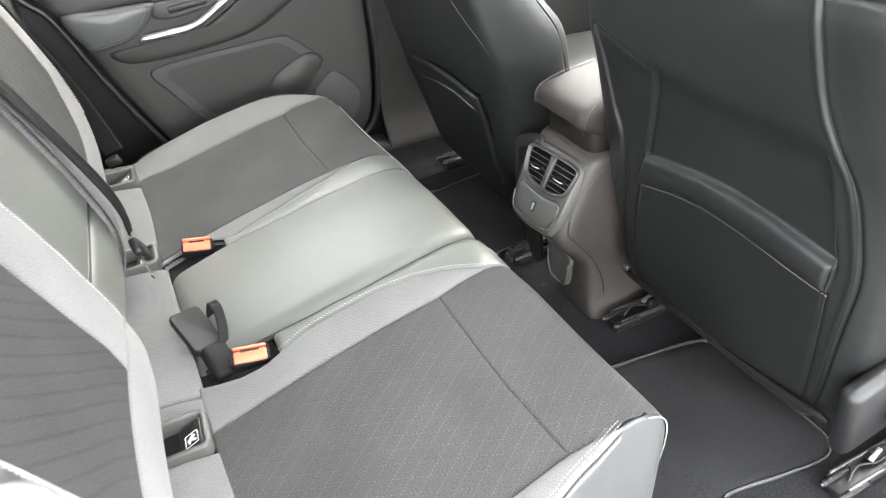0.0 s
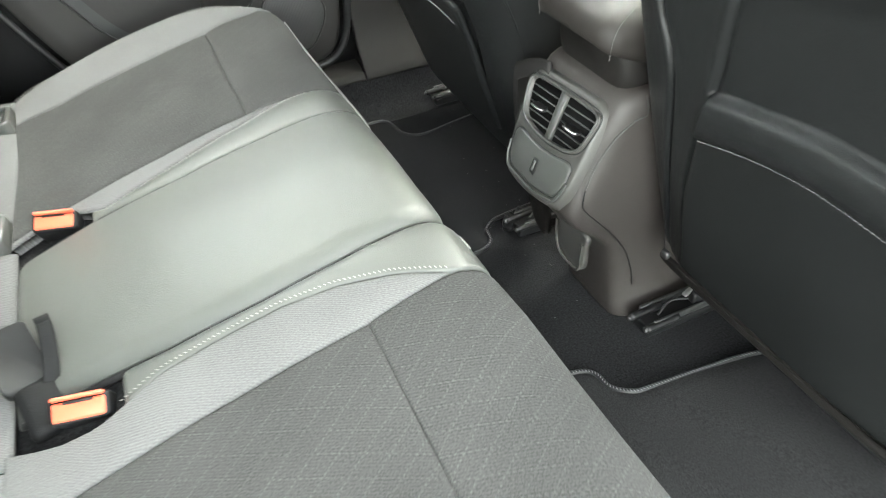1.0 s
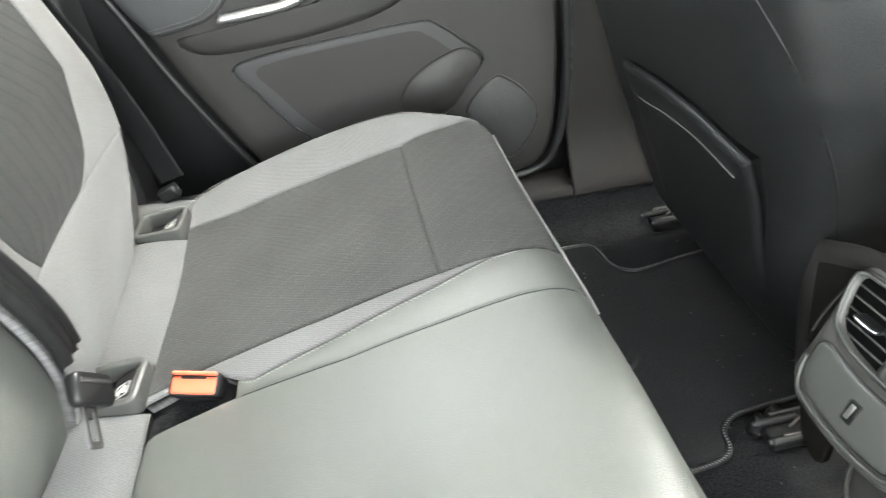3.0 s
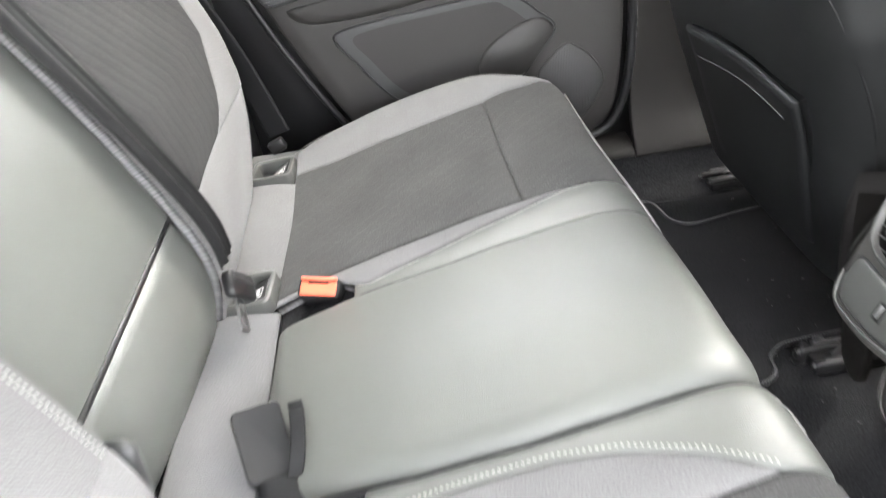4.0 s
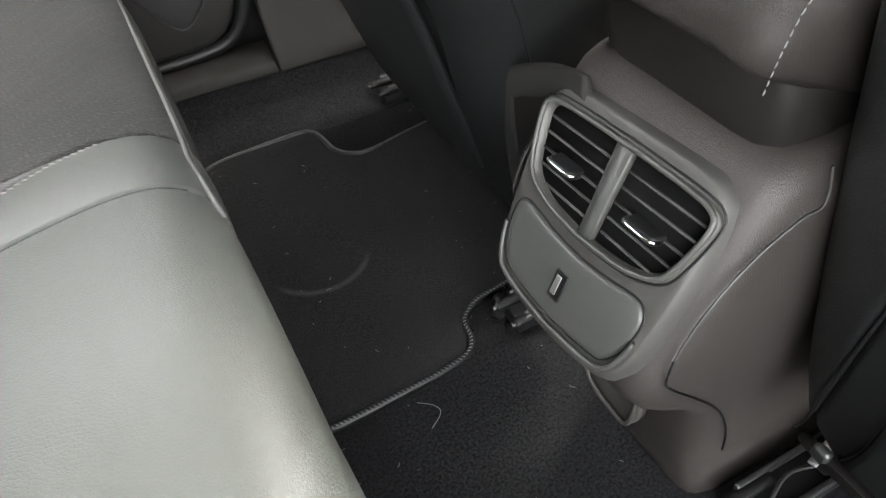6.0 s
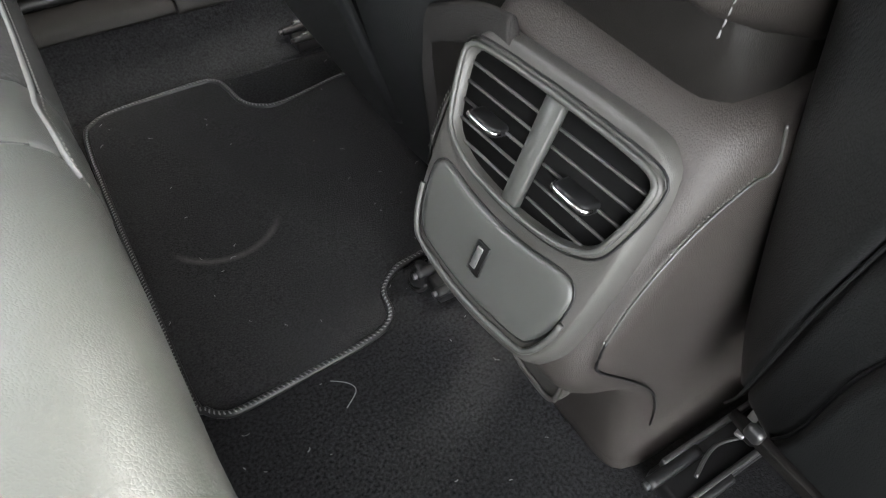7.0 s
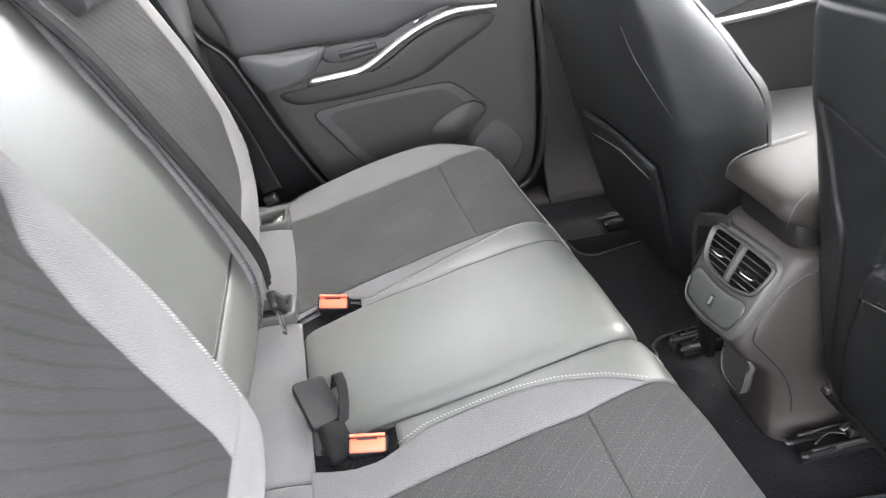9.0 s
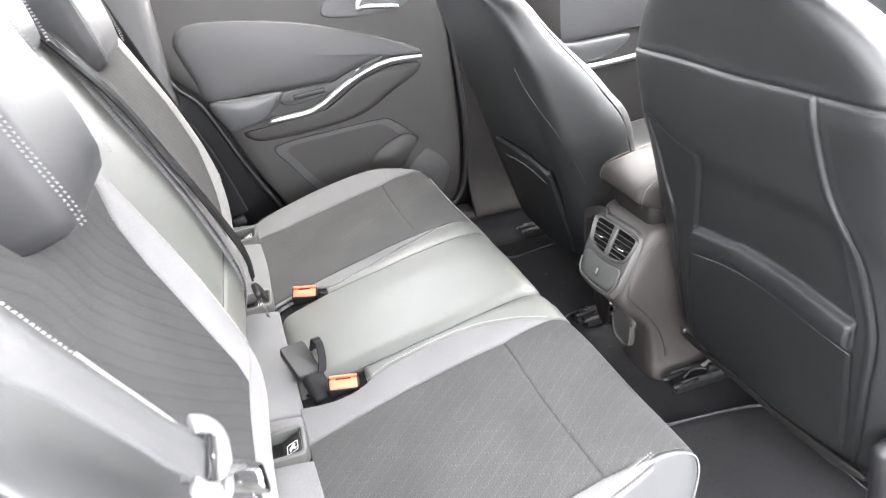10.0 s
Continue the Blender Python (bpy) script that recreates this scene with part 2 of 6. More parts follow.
def woven(name, base, light, rough=0.85, twill=0.3, rib=0.0, diamond=False):
    """Woven seat cloth: fine threads, and ribs or a quilted lozenge of fine dashes."""
    m = bpy.data.materials.new(name)
    m.use_nodes = True
    t = m.node_tree
    L, N = t.links.new, t.nodes.new
    b = t.nodes["Principled BSDF"]
    b.inputs["Roughness"].default_value = rough
    b.inputs["Specular IOR Level"].default_value = 0.08
    b.inputs["Sheen Weight"].default_value = 0.0
    b.inputs["Diffuse Roughness"].default_value = 1.0
    uv = N("ShaderNodeUVMap")
    uv.uv_map = "UVMap"

    def wave(rot, scale, profile="SIN", distort=0.0):
        mp = N("ShaderNodeMapping")
        mp.inputs["Rotation"].default_value = (0, 0, radians(rot))
        L(uv.outputs[0], mp.inputs["Vector"])
        w = N("ShaderNodeTexWave")
        w.wave_profile = profile
        w.inputs["Scale"].default_value, w.inputs["Distortion"].default_value = scale, distort
        w.inputs["Detail"].default_value, w.inputs["Detail Scale"].default_value = 1.0, 2.0
        L(mp.outputs[0], w.inputs["Vector"])
        return w.outputs["Fac"]

    def op(kind, a, c):
        q = N("ShaderNodeMath")
        q.operation = kind
        for i, v in enumerate((a, c)):
            if isinstance(v, (int, float)):
                q.inputs[i].default_value = v
            else:
                L(v, q.inputs[i])
        return q.outputs[0]

    no = N("ShaderNodeTexNoise")
    no.inputs["Scale"].default_value, no.inputs["Detail"].default_value = 9.0, 6.0
    L(uv.outputs[0], no.inputs["Vector"])
    fine = N("ShaderNodeTexNoise")
    fine.inputs["Scale"].default_value, fine.inputs["Detail"].default_value = 560.0, 3.0
    L(uv.outputs[0], fine.inputs["Vector"])
    speck = N("ShaderNodeMapRange")
    speck.inputs["From Min"].default_value, speck.inputs["From Max"].default_value = 0.33, 0.67
    L(fine.outputs["Fac"], speck.inputs["Value"])
    yarn = wave(60, 120, "SIN", 2.2)
    thread = op("ADD", op("MULTIPLY", yarn, twill), op("MULTIPLY", speck.outputs[0], 1.0 - twill))
    fac = op("SUBTRACT", op("ADD", op("MULTIPLY", thread, 0.62), op("MULTIPLY", no.outputs["Fac"], 0.5)), 0.08)
    height = thread
    if diamond:
        d1, d2 = wave(58, 16.5), wave(122, 16.5)
        line = op("MAXIMUM", op("GREATER_THAN", d1, 0.982), op("GREATER_THAN", d2, 0.982))
        dash = op("MULTIPLY", line, op("GREATER_THAN", wave(10, 75), 0.42))
        worn = op("MULTIPLY", dash, op("MULTIPLY", no.outputs["Fac"], 1.1))
        fac = op("ADD", fac, op("MULTIPLY", worn, 0.48))
        # sunken band beside each row, its shading painted into the cloth colour as well
        shaded_groove = op("MULTIPLY", op("GREATER_THAN", d1, 0.93), op("SUBTRACT", 1.0, line))
        fac = op("SUBTRACT", fac, op("MULTIPLY", shaded_groove, 0.12))
        height = op("ADD", height, op("SUBTRACT", op("MULTIPLY", dash, 0.9), op("MULTIPLY", shaded_groove, 0.9)))
    if rib:
        ribs = wave(49, rib, "SIN", 0.5)
        height = op("ADD", height, op("MULTIPLY", op("POWER", ribs, 0.5), 1.6))
        fac = op("SUBTRACT", fac, op("MULTIPLY", op("LESS_THAN", ribs, 0.10), 0.15))
    mix = N("ShaderNodeMix")
    mix.data_type = "RGBA"
    mix.inputs["A"].default_value, mix.inputs["B"].default_value = (*base, 1), (*light, 1)
    L(fac, mix.inputs["Factor"])
    L(mix.outputs["Result"], b.inputs["Base Color"])
    bp = N("ShaderNodeBump")
    bp.inputs["Strength"].default_value, bp.inputs["Distance"].default_value = 0.6, 0.0005
    L(height, bp.inputs["Height"])
    L(bp.outputs[0], b.inputs["Normal"])
    return m


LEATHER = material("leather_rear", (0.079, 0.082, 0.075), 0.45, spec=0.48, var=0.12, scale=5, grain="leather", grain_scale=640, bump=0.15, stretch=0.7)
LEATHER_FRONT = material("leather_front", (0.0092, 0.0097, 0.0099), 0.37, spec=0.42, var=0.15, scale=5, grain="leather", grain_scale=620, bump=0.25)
LEATHER_HEAD = material("leather_head", (0.026, 0.026, 0.027), 0.50, spec=0.30, var=0.12, scale=7, grain="leather", grain_scale=700, bump=0.12)
LEATHER_LID = material("leather_lid", (0.024, 0.0210, 0.0190), 0.54, spec=0.26, var=0.15, scale=7, grain="leather", grain_scale=850, bump=0.24)
LEATHER_SMOOTH = material("leather_smooth", (0.045, 0.046, 0.047), 0.42, var=0.12, scale=7, grain="noise", grain_scale=500, bump=0.1)
CLOTH_GREY = woven("cloth_grey", (0.072, 0.071, 0.0705), (0.180, 0.177, 0.176), twill=0.40)
CLOTH_DARK = woven("cloth_dark", (0.022, 0.0220, 0.0213), (0.084, 0.0832, 0.0805), diamond=True)
CLOTH_RIB = woven("cloth_rib", (0.016, 0.016, 0.0157), (0.050, 0.0495, 0.049), rib=16)
CLOTH_EDGE = material("cloth_edge", (0.022, 0.0205, 0.020), 0.85, spec=0.2, var=0.12, scale=40, grain="noise", grain_scale=900, bump=0.6)
PLASTIC = material("plastic_grained", (0.034, 0.0295, 0.027), 0.48, var=0.1, scale=8, grain="leather", grain_scale=700, bump=0.26)
PLASTIC_FACE = material("plastic_face", (0.056, 0.054, 0.050), 0.42, var=0.1, scale=8, grain="leather", grain_scale=900, bump=0.14)
PLASTIC_DOOR = material("plastic_door", (0.024, 0.0225, 0.0215), 0.54, spec=0.35, var=0.08, scale=7, grain="leather", grain_scale=900, bump=0.10)
PLASTIC_TRIM = material("plastic_trim", (0.0112, 0.0102, 0.0094), 0.6, spec=0.18, var=0.12, scale=7, grain="leather", grain_scale=800, bump=0.15)
PLASTIC_SOFT = material("plastic_soft", (0.030, 0.030, 0.031), 0.52, var=0.1, scale=6, grain="noise", grain_scale=900, bump=0.08)
PLASTIC_BLACK = material("plastic_black", (0.009, 0.009, 0.0095), 0.42, spec=0.38, var=0.2, scale=12, grain="noise", grain_scale=1200, bump=0.08)
PLASTIC_SATIN = material("plastic_satin", (0.058, 0.059, 0.055), 0.42, var=0.08, scale=10, grain="noise", grain_scale=1600, bump=0.05)
PLASTIC_BUCKLE = material("plastic_buckle", (0.011, 0.011, 0.0115), 0.55, spec=0.25, var=0.2, scale=14, grain="noise", grain_scale=1100, bump=0.12)
# near-black base: the shade inside the vent duct is put into the colour
DUCT_SHADE = material("duct_shade", (0.004, 0.004, 0.004), 0.9, spec=0.08, var=0.1, scale=20)
PLASTIC_SLAT = material("plastic_slat", (0.034, 0.034, 0.035), 0.36, var=0.1, scale=20)
SILVER = material("satin_silver", (0.50, 0.50, 0.50), 0.33, metal=0.9, var=0.05, scale=14)
CHROME = material("chrome", (0.85, 0.85, 0.86), 0.08, metal=1.0, var=0.03, scale=20)
STEEL = material("steel_dark", (0.10, 0.10, 0.10), 0.4, metal=0.8, var=0.3, scale=18)
CARPET = material("carpet", (0.014, 0.014, 0.0148), 0.95, spec=0.1, var=0.35, scale=14, grain="noise", grain_scale=420, bump=1.0, fleck=0.75)


def scuffed(t, b, co, colour):
    """A pale dusty arc worn into the pile of the mat."""
    L, N = t.links.new, t.nodes.new
    mp = N("ShaderNodeMapping")
    mp.inputs["Location"].default_value = (-0.585, -0.345, 0)
    L(co.outputs["Object"], mp.inputs["Vector"])
    ln = N("ShaderNodeVectorMath")
    ln.operation = "LENGTH"
    L(mp.outputs[0], ln.inputs[0])
    ring = N("ShaderNodeMapRange")
    ring.inputs["From Min"].default_value, ring.inputs["From Max"].default_value = 0.006, 0.0
    away = N("ShaderNodeMath")
    away.operation = "SUBTRACT"
    away.inputs[1].default_value = 0.068
    L(ln.outputs["Value"], away.inputs[0])
    ab = N("ShaderNodeMath")
    ab.operation = "ABSOLUTE"
    L(away.outputs[0], ab.inputs[0])
    L(ab.outputs[0], ring.inputs["Value"])
    sep = N("ShaderNodeSeparateXYZ")
    L(mp.outputs[0], sep.inputs[0])
    half = N("ShaderNodeMapRange")
    half.inputs["From Min"].default_value, half.inputs["From Max"].default_value = -0.030, -0.055
    L(sep.outputs["Y"], half.inputs["Value"])
    no = N("ShaderNodeTexNoise")
    no.inputs["Scale"].default_value, no.inputs["Detail"].default_value = 60, 6.0
    L(co.outputs["Object"], no.inputs["Vector"])
    f1, f2 = N("ShaderNodeMath"), N("ShaderNodeMath")
    f1.operation = f2.operation = "MULTIPLY"
    L(ring.outputs[0], f1.inputs[0])
    L(half.outputs[0], f1.inputs[1])
    L(f1.outputs[0], f2.inputs[0])
    L(no.outputs["Fac"], f2.inputs[1])
    m2 = N("ShaderNodeMix")
    m2.data_type = "RGBA"
    m2.inputs["B"].default_value = (0.10, 0.097, 0.09, 1)
    L(f2.outputs[0], m2.inputs["Factor"])
    L(colour, m2.inputs["A"])
    L(m2.outputs["Result"], b.inputs["Base Color"])


MAT_PILE = material("mat_pile", (0.0215, 0.0212, 0.0218), 0.95, spec=0.1, var=0.25, scale=10, grain="noise", grain_scale=620, bump=0.9, extra=scuffed, fleck=0.5)
THREAD = material("thread_grey", (0.27, 0.265, 0.25), 0.7, var=0.15, scale=60)
THREAD_DARK = material("thread_dark", (0.16, 0.16, 0.16), 0.7, var=0.15, scale=60)
PIPING = material("piping_grey", (0.16, 0.16, 0.155), 0.6, var=0.12, scale=30)
ORANGE = material("orange_plastic", (0.78, 0.125, 0.065), 0.42, var=0.08, scale=30)
WEBBING = material("webbing", (0.008, 0.008, 0.0084), 0.6, spec=0.13, var=0.12, scale=20, grain="noise", grain_scale=700, bump=0.4)
# lighter copy of the dark webbing, its sheen partly put into the base colour
WEBBING_SHEEN = material("webbing_sheen", (0.050, 0.051, 0.052), 0.40, spec=0.45, var=0.12, scale=20, grain="noise", grain_scale=800, bump=0.25)
PLASTIC_GRIP = material("plastic_grip", (0.115, 0.115, 0.115), 0.40, var=0.06, scale=20)
HEADLINER = material("headliner", (0.55, 0.54, 0.51), 0.95, spec=0.1, var=0.05, scale=8, grain="noise", grain_scale=500, bump=0.3)
PAINT = material("car_paint", (0.32, 0.33, 0.34), 0.3, metal=0.3, var=0.04, scale=5)
WHITE_PRINT = material("white_print", (0.52, 0.52, 0.51), 0.6, var=0.05, scale=30)
ASPHALT = material("asphalt", (0.055, 0.055, 0.056), 0.9, var=0.3, scale=1.5, grain="noise", grain_scale=120, bump=0.6)
GLASS = bpy.data.materials.new("glass")
GLASS.use_nodes = True
gb = GLASS.node_tree.nodes["Principled BSDF"]
gb.inputs["Transmission Weight"].default_value, gb.inputs["Roughness"].default_value, gb.inputs["IOR"].default_value = 1.0, 0.0, 1.45
gb.inputs["Base Color"].default_value = (0.93, 0.95, 0.94, 1)


# ---- the car's body: floor, roof, sides ----
CY = -0.013          # the car's middle line


def slab(name, x0, x1, y0, y1, z0, z1, mat, label, category, kind="structure", r=0.003):
    ob = block(name, (x1 - x0, y1 - y0, z1 - z0), pose((x0 + x1) / 2, (y0 + y1) / 2, (z0 + z1) / 2), mat, None, r)
    return tagged(ob, label, category, "", kind)


slab("ground", -60, 60, -60, 60, -0.45, -0.40, ASPHALT, "grey asphalt ground outside the car", "ground")
slab("floor", -0.25, 2.0, -0.70, 0.70, -0.05, 0.0, CARPET, "black carpeted car floor", "floor")
slab("floor_rear", -1.05, -0.25, -0.72, 0.72, 0.02, 0.07, CARPET, "black carpeted boot floor", "floor")
slab("ceiling", -1.0, 1.35, -0.62, 0.62, 1.25, 1.29, HEADLINER, "pale grey cloth headliner", "ceiling")
slab("roof", -1.05, 1.38, -0.64, 0.64, 1.295, 1.315, PAINT, "painted car roof panel", "roof")
slab("wall_firewall", 1.95, 2.0, -0.72, 0.72, 0.0, 0.72, PLASTIC_SOFT, "dark dashboard bulkhead", "bulkhead")
slab("wall_tailgate", -1.06, -1.0, -0.72, 0.72, 0.0, 0.93, PLASTIC, "dark plastic tailgate lining", "tailgate")
slab("dashboard", 1.55, 1.95, -0.70, 0.70, 0.45, 0.74, PLASTIC_SOFT, "dark soft dashboard", "dashboard", "structure", 0.05)
slab("parcel_shelf", -0.98, -0.42, -0.60, 0.60, 0.70, 0.72, CARPET, "black parcel shelf behind the seat", "shelf")


def quad_sheet(name, pts, mat, label, category, thick=0.02):
    """A flat slab on four corners."""
    p = [Vector(q) for q in pts]
    n = (p[1] - p[0]).cross(p[3] - p[0]).normalized() * thick
    verts = p + [q + n for q in p]
    faces = [(0, 3, 2, 1), (4, 5, 6, 7), (0, 1, 5, 4), (1, 2, 6, 5), (2, 3, 7, 6), (3, 0, 4, 7)]
    ob = place(name, fix_normals(mesh_of(name, verts, faces, False)), mat, None)
    return tagged(ob, label, category, "", "structure")


# sides above the window line: pillars; side glass between
for sgn, side in ((1, "left"), (-1, "right")):
    y0, y1 = sgn * 0.735, sgn * 0.625
    for nm, xa, xb, xc, xd in (("pillar_c_" + side, -1.02, -0.35, -0.55, -1.0), ("pillar_b_" + side, 0.70, 0.82, 0.74, 0.64)):
        if side == "right" and nm.startswith("pillar_b"):
            xa, xb, xc, xd = 0.92, 1.02, 0.94, 0.84
        quad_sheet(nm, [(xa, y0, 0.84), (xb, y0, 0.84), (xc, y1, 1.27), (xd, y1, 1.27)], PLASTIC_SOFT, "grey trimmed roof pillar", "pillar", 0.03)
    quad_sheet("pillar_a_" + side, [(1.85, y0, 0.74), (1.98, y0, 0.74), (1.30, y1, 1.27), (1.22, y1, 1.27)], PLASTIC_SOFT, "grey windscreen pillar", "pillar", 0.03)
glass = quad_sheet("window_front", [(1.97, -0.66, 0.74), (1.97, 0.66, 0.74), (1.30, 0.58, 1.28), (1.30, -0.58, 1.28)], GLASS, "clear windscreen glass", "window", 0.005)
glass.visible_shadow = False
glass = quad_sheet("window_rear", [(-1.05, -0.60, 0.935), (-1.05, 0.60, 0.935), (-0.99, 0.54, 1.25), (-0.99, -0.54, 1.25)], GLASS, "clear rear window glass", "window", 0.005)
glass.visible_shadow = False
glass = quad_sheet("window_left", [(-0.35, 0.725, 0.84), (1.80, 0.725, 0.84), (1.25, 0.63, 1.26), (-0.55, 0.63, 1.26)], GLASS, "clear side window glass", "window", 0.004)
glass.visible_shadow = False

# right side: the door stands open, only the sill, the front door and the rear wing are there
slab("sill_right", -0.25, 2.0, -0.80, -0.70, -0.16, 0.03, PLASTIC, "black plastic door sill", "sill", r=0.02)
slab("sill_left", -0.25, 2.0, 0.70, 0.80, -0.16, 0.05, PLASTIC, "black plastic door sill", "sill", r=0.02)
slab("wing_right", -1.05, -0.28, -0.80, -0.68, -0.10, 0.84, PLASTIC_SOFT, "dark lining over the rear wheel", "side panel", r=0.03)
slab("wing_left", -1.05, -0.10, 0.68, 0.80, -0.10, 0.84, PLASTIC_SOFT, "dark lining over the rear wheel", "side panel", r=0.03)
slab("door_front_right", 1.0, 1.95, -0.80, -0.70, 0.03, 0.84, PLASTIC_DOOR, "dark grained front door panel", "door", r=0.02)

# ---- rear bench ----
SKEW = 0.03


def spline_fn(pts, n=240):
    """Profile as a function of length: returns f(s), total length, and s at each sampled point."""
    c = smooth_curve(pts, n)
    s = np.concatenate([[0], np.cumsum(np.linalg.norm(np.diff(c, axis=0), axis=1))])
    return (lambda q: (np.interp(q, s, c[:, 0]), np.interp(q, s, c[:, 1]))), s[-1], c, s


CUSHION = [(0.0, 0.222), (0.03, 0.236), (0.10, 0.259), (0.2, 0.289), (0.3, 0.312), (0.38, 0.324), (0.43, 0.3285), (0.466, 0.3285), (0.489, 0.319), (0.502, 0.302), (0.5075, 0.268), (0.503, 0.21), (0.492, 0.15), (0.482, 0.08), (0.478, 0.03)]
cf, C_LEN, cc, cs = spline_fn(CUSHION)
top_n = int(np.argmax(cc[:, 0]))


def sx(x):
    """Length along the cushion's profile at depth x (9: its lower end)."""
    return C_LEN if x > 1 else float(np.interp(x, cc[:top_n, 0], cs[:top_n]))


def seat_hollow(y):
    """Height of the cushion across the car: hollow seats, raised bolsters and middle."""
    d = y - CY
    a = abs(d)
    return 0.006 * math.exp(-(a / 0.10) ** 2) - 0.010 * math.exp(-((a - 0.38) / 0.11) ** 2) + 0.008 * math.exp(-((a - 0.58) / 0.04) ** 2) - 0.02 * max(0.0, (a - 0.60) / 0.05) ** 2


def on_cushion(s, y, lift=0.0):
    x, z = cf(s)
    fade = 1.0 - min(1.0, max(0.0, (s - sx(0.47)) / 0.10))
    back = min(1.0, s / 0.08)
    end = max(0.0, abs(y - CY) - 0.50)
    x = x - end * end * 1.6 * min(1, max(0, (s - sx(0.40)) / 0.08))
    front = min(1.0, max(0.0, (s - sx(0.38)) / 0.09))
    x += 0.010 * front * min(1.0, max(0.0, (-0.06 - y) / 0.22))
    z -= 0.008 * front * fade * min(1.0, max(0.0, (y - 0.16) / 0.22))
    return np.array((x - SKEW * (y - CY), y, z + lift + seat_hollow(y) * fade * back))


def bnd(keys):
    s = [sx(k) for k, _ in keys]
    v = [q for _, q in keys]
    return lambda q: float(np.interp(q, s, v))


L_OUT = [(0.0, 0.572), (0.06, 0.603), (0.13, 0.622), (0.26, 0.62), (0.35, 0.598), (0.42, 0.562), (0.47, 0.546), (9, 0.54)]
L_IN = [(0.0, 0.522), (0.02, 0.514), (0.11, 0.496), (0.22, 0.491), (0.30, 0.494), (0.36, 0.501), (0.40, 0.519), (0.44, 0.528), (0.47, 0.540), (9, 0.537)]
L_INS = [(0.0, 0.178), (0.12, 0.182), (0.24, 0.182), (0.36, 0.193), (0.446, 0.204), (9, 0.198)]
L_ST = [(0.0, 0.163), (0.07, 0.171), (0.118, 0.166), (0.138, 0.146), (0.160, 0.133), (0.25, 0.147), (0.35, 0.172), (0.42, 0.198), (0.447, 0.2025), (9, 0.1965)]
L_THIN = [(0.0, 0.112), (0.14, 0.116), (0.208, 0.112), (0.258, 0.110), (0.348, 0.117), (0.434, 0.127), (0.47, 0.127), (9, 0.122)]
R_GROOVE = [(0.0, -0.130), (0.10, -0.136), (0.2, -0.148), (0.3, -0.150), (0.38, -0.143), (0.44, -0.135), (0.485, -0.131), (9, -0.132)]
R_ST = [(0.0, -0.158), (0.03, -0.162), (0.06, -0.178), (0.090, -0.190), (0.125, -0.195), (0.150, -0.188), (0.19, -0.1765), (0.25, -0.1745), (0.31, -0.174), (0.366, -0.180), (0.418, -0.196), (0.458, -0.2170), (9, -0.2230)]
R_INS = [(0.0, -0.253), (0.05, -0.251), (0.134, -0.249), (0.26, -0.245), (0.37, -0.238), (0.41, -0.228), (0.458, -0.2185), (9, -0.2245)]
R_IN = [(0.0, -0.566), (0.17, -0.566), (0.30, -0.554), (0.372, -0.544), (0.437, -0.543), (0.487, -0.543), (9, -0.541)]
R_OUT = [(0.0, -0.598), (0.06, -0.622), (0.13, -0.633), (0.22, -0.622), (0.30, -0.597), (0.336, -0.583), (0.365, -0.572), (0.40, -0.561), (0.437, -0.5465), (0.45, -0.5455), (9, -0.5435)]
bench = thing("bench_seat", "grey cloth and black leather rear bench cushion", "car seat", (0.25, CY, 0.0))


def cushion_panel(name, a, b, x0, x1, mat, label="", puff=0.004, depth=0.0035, r=0.006, edges=(1, 1, 1, 1)):
    fa, fb = bnd(a), bnd(b)
    s0, s1 = sx(x0), sx(x1)
    mid = (s0 + s1) / 2
    wide = max(0.02, abs(fb(mid) - fa(mid)))

    def fn(u, v):
        s = s0 + (s1 - s0) * u
        ya, yb = fa(s), fb(s)
        if abs(yb - ya) < 0.002:
            yb = ya + math.copysign(0.002, yb - ya or -1)
        return on_cushion(s, ya + (yb - ya) * v)
    return patch(name, fn, s1 - s0, wide, mat, bench, depth, r, puff, 0.014, True, label, edges)


LOW = 9
cushion_panel("side_bolster", L_OUT, L_IN, 0.032, 0.492, CLOTH_GREY, "light grey twill side bolster", 0.006)
cushion_panel("seat_insert", L_IN, L_INS, 0.032, 0.363, CLOTH_DARK, "dark grey cloth with fine lozenge quilting", 0.004)
cushion_panel("front_insert", L_IN, L_INS, 0.363, LOW, CLOTH_DARK, "dark grey cloth front roll", 0.002)
cushion_panel("inner_strip", L_INS, L_ST, 0.032, 0.446, CLOTH_GREY, "light grey twill strip", 0.002)
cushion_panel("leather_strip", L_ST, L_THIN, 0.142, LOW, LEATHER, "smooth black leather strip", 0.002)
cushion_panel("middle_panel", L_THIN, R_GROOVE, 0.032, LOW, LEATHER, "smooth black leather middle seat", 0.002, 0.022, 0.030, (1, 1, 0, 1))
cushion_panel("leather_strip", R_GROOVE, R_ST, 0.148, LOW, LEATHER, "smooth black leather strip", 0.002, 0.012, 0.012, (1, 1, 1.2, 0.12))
cushion_panel("inner_strip", R_ST, R_INS, 0.032, 0.457, CLOTH_GREY, "light grey twill wedge", 0.003, 0.0035, 0.006, (1, 1, 0.3, 1))
cushion_panel("seat_insert", R_INS, R_IN, 0.032, 0.374, CLOTH_DARK, "dark grey cloth with fine lozenge quilting", 0.004)
cushion_panel("front_insert", R_INS, R_IN, 0.374, LOW, CLOTH_DARK, "dark grey cloth front roll", 0.002)
cushion_panel("side_bolster", R_IN, R_OUT, 0.032, 0.445, CLOTH_GREY, "light grey twill side bolster", 0.006)


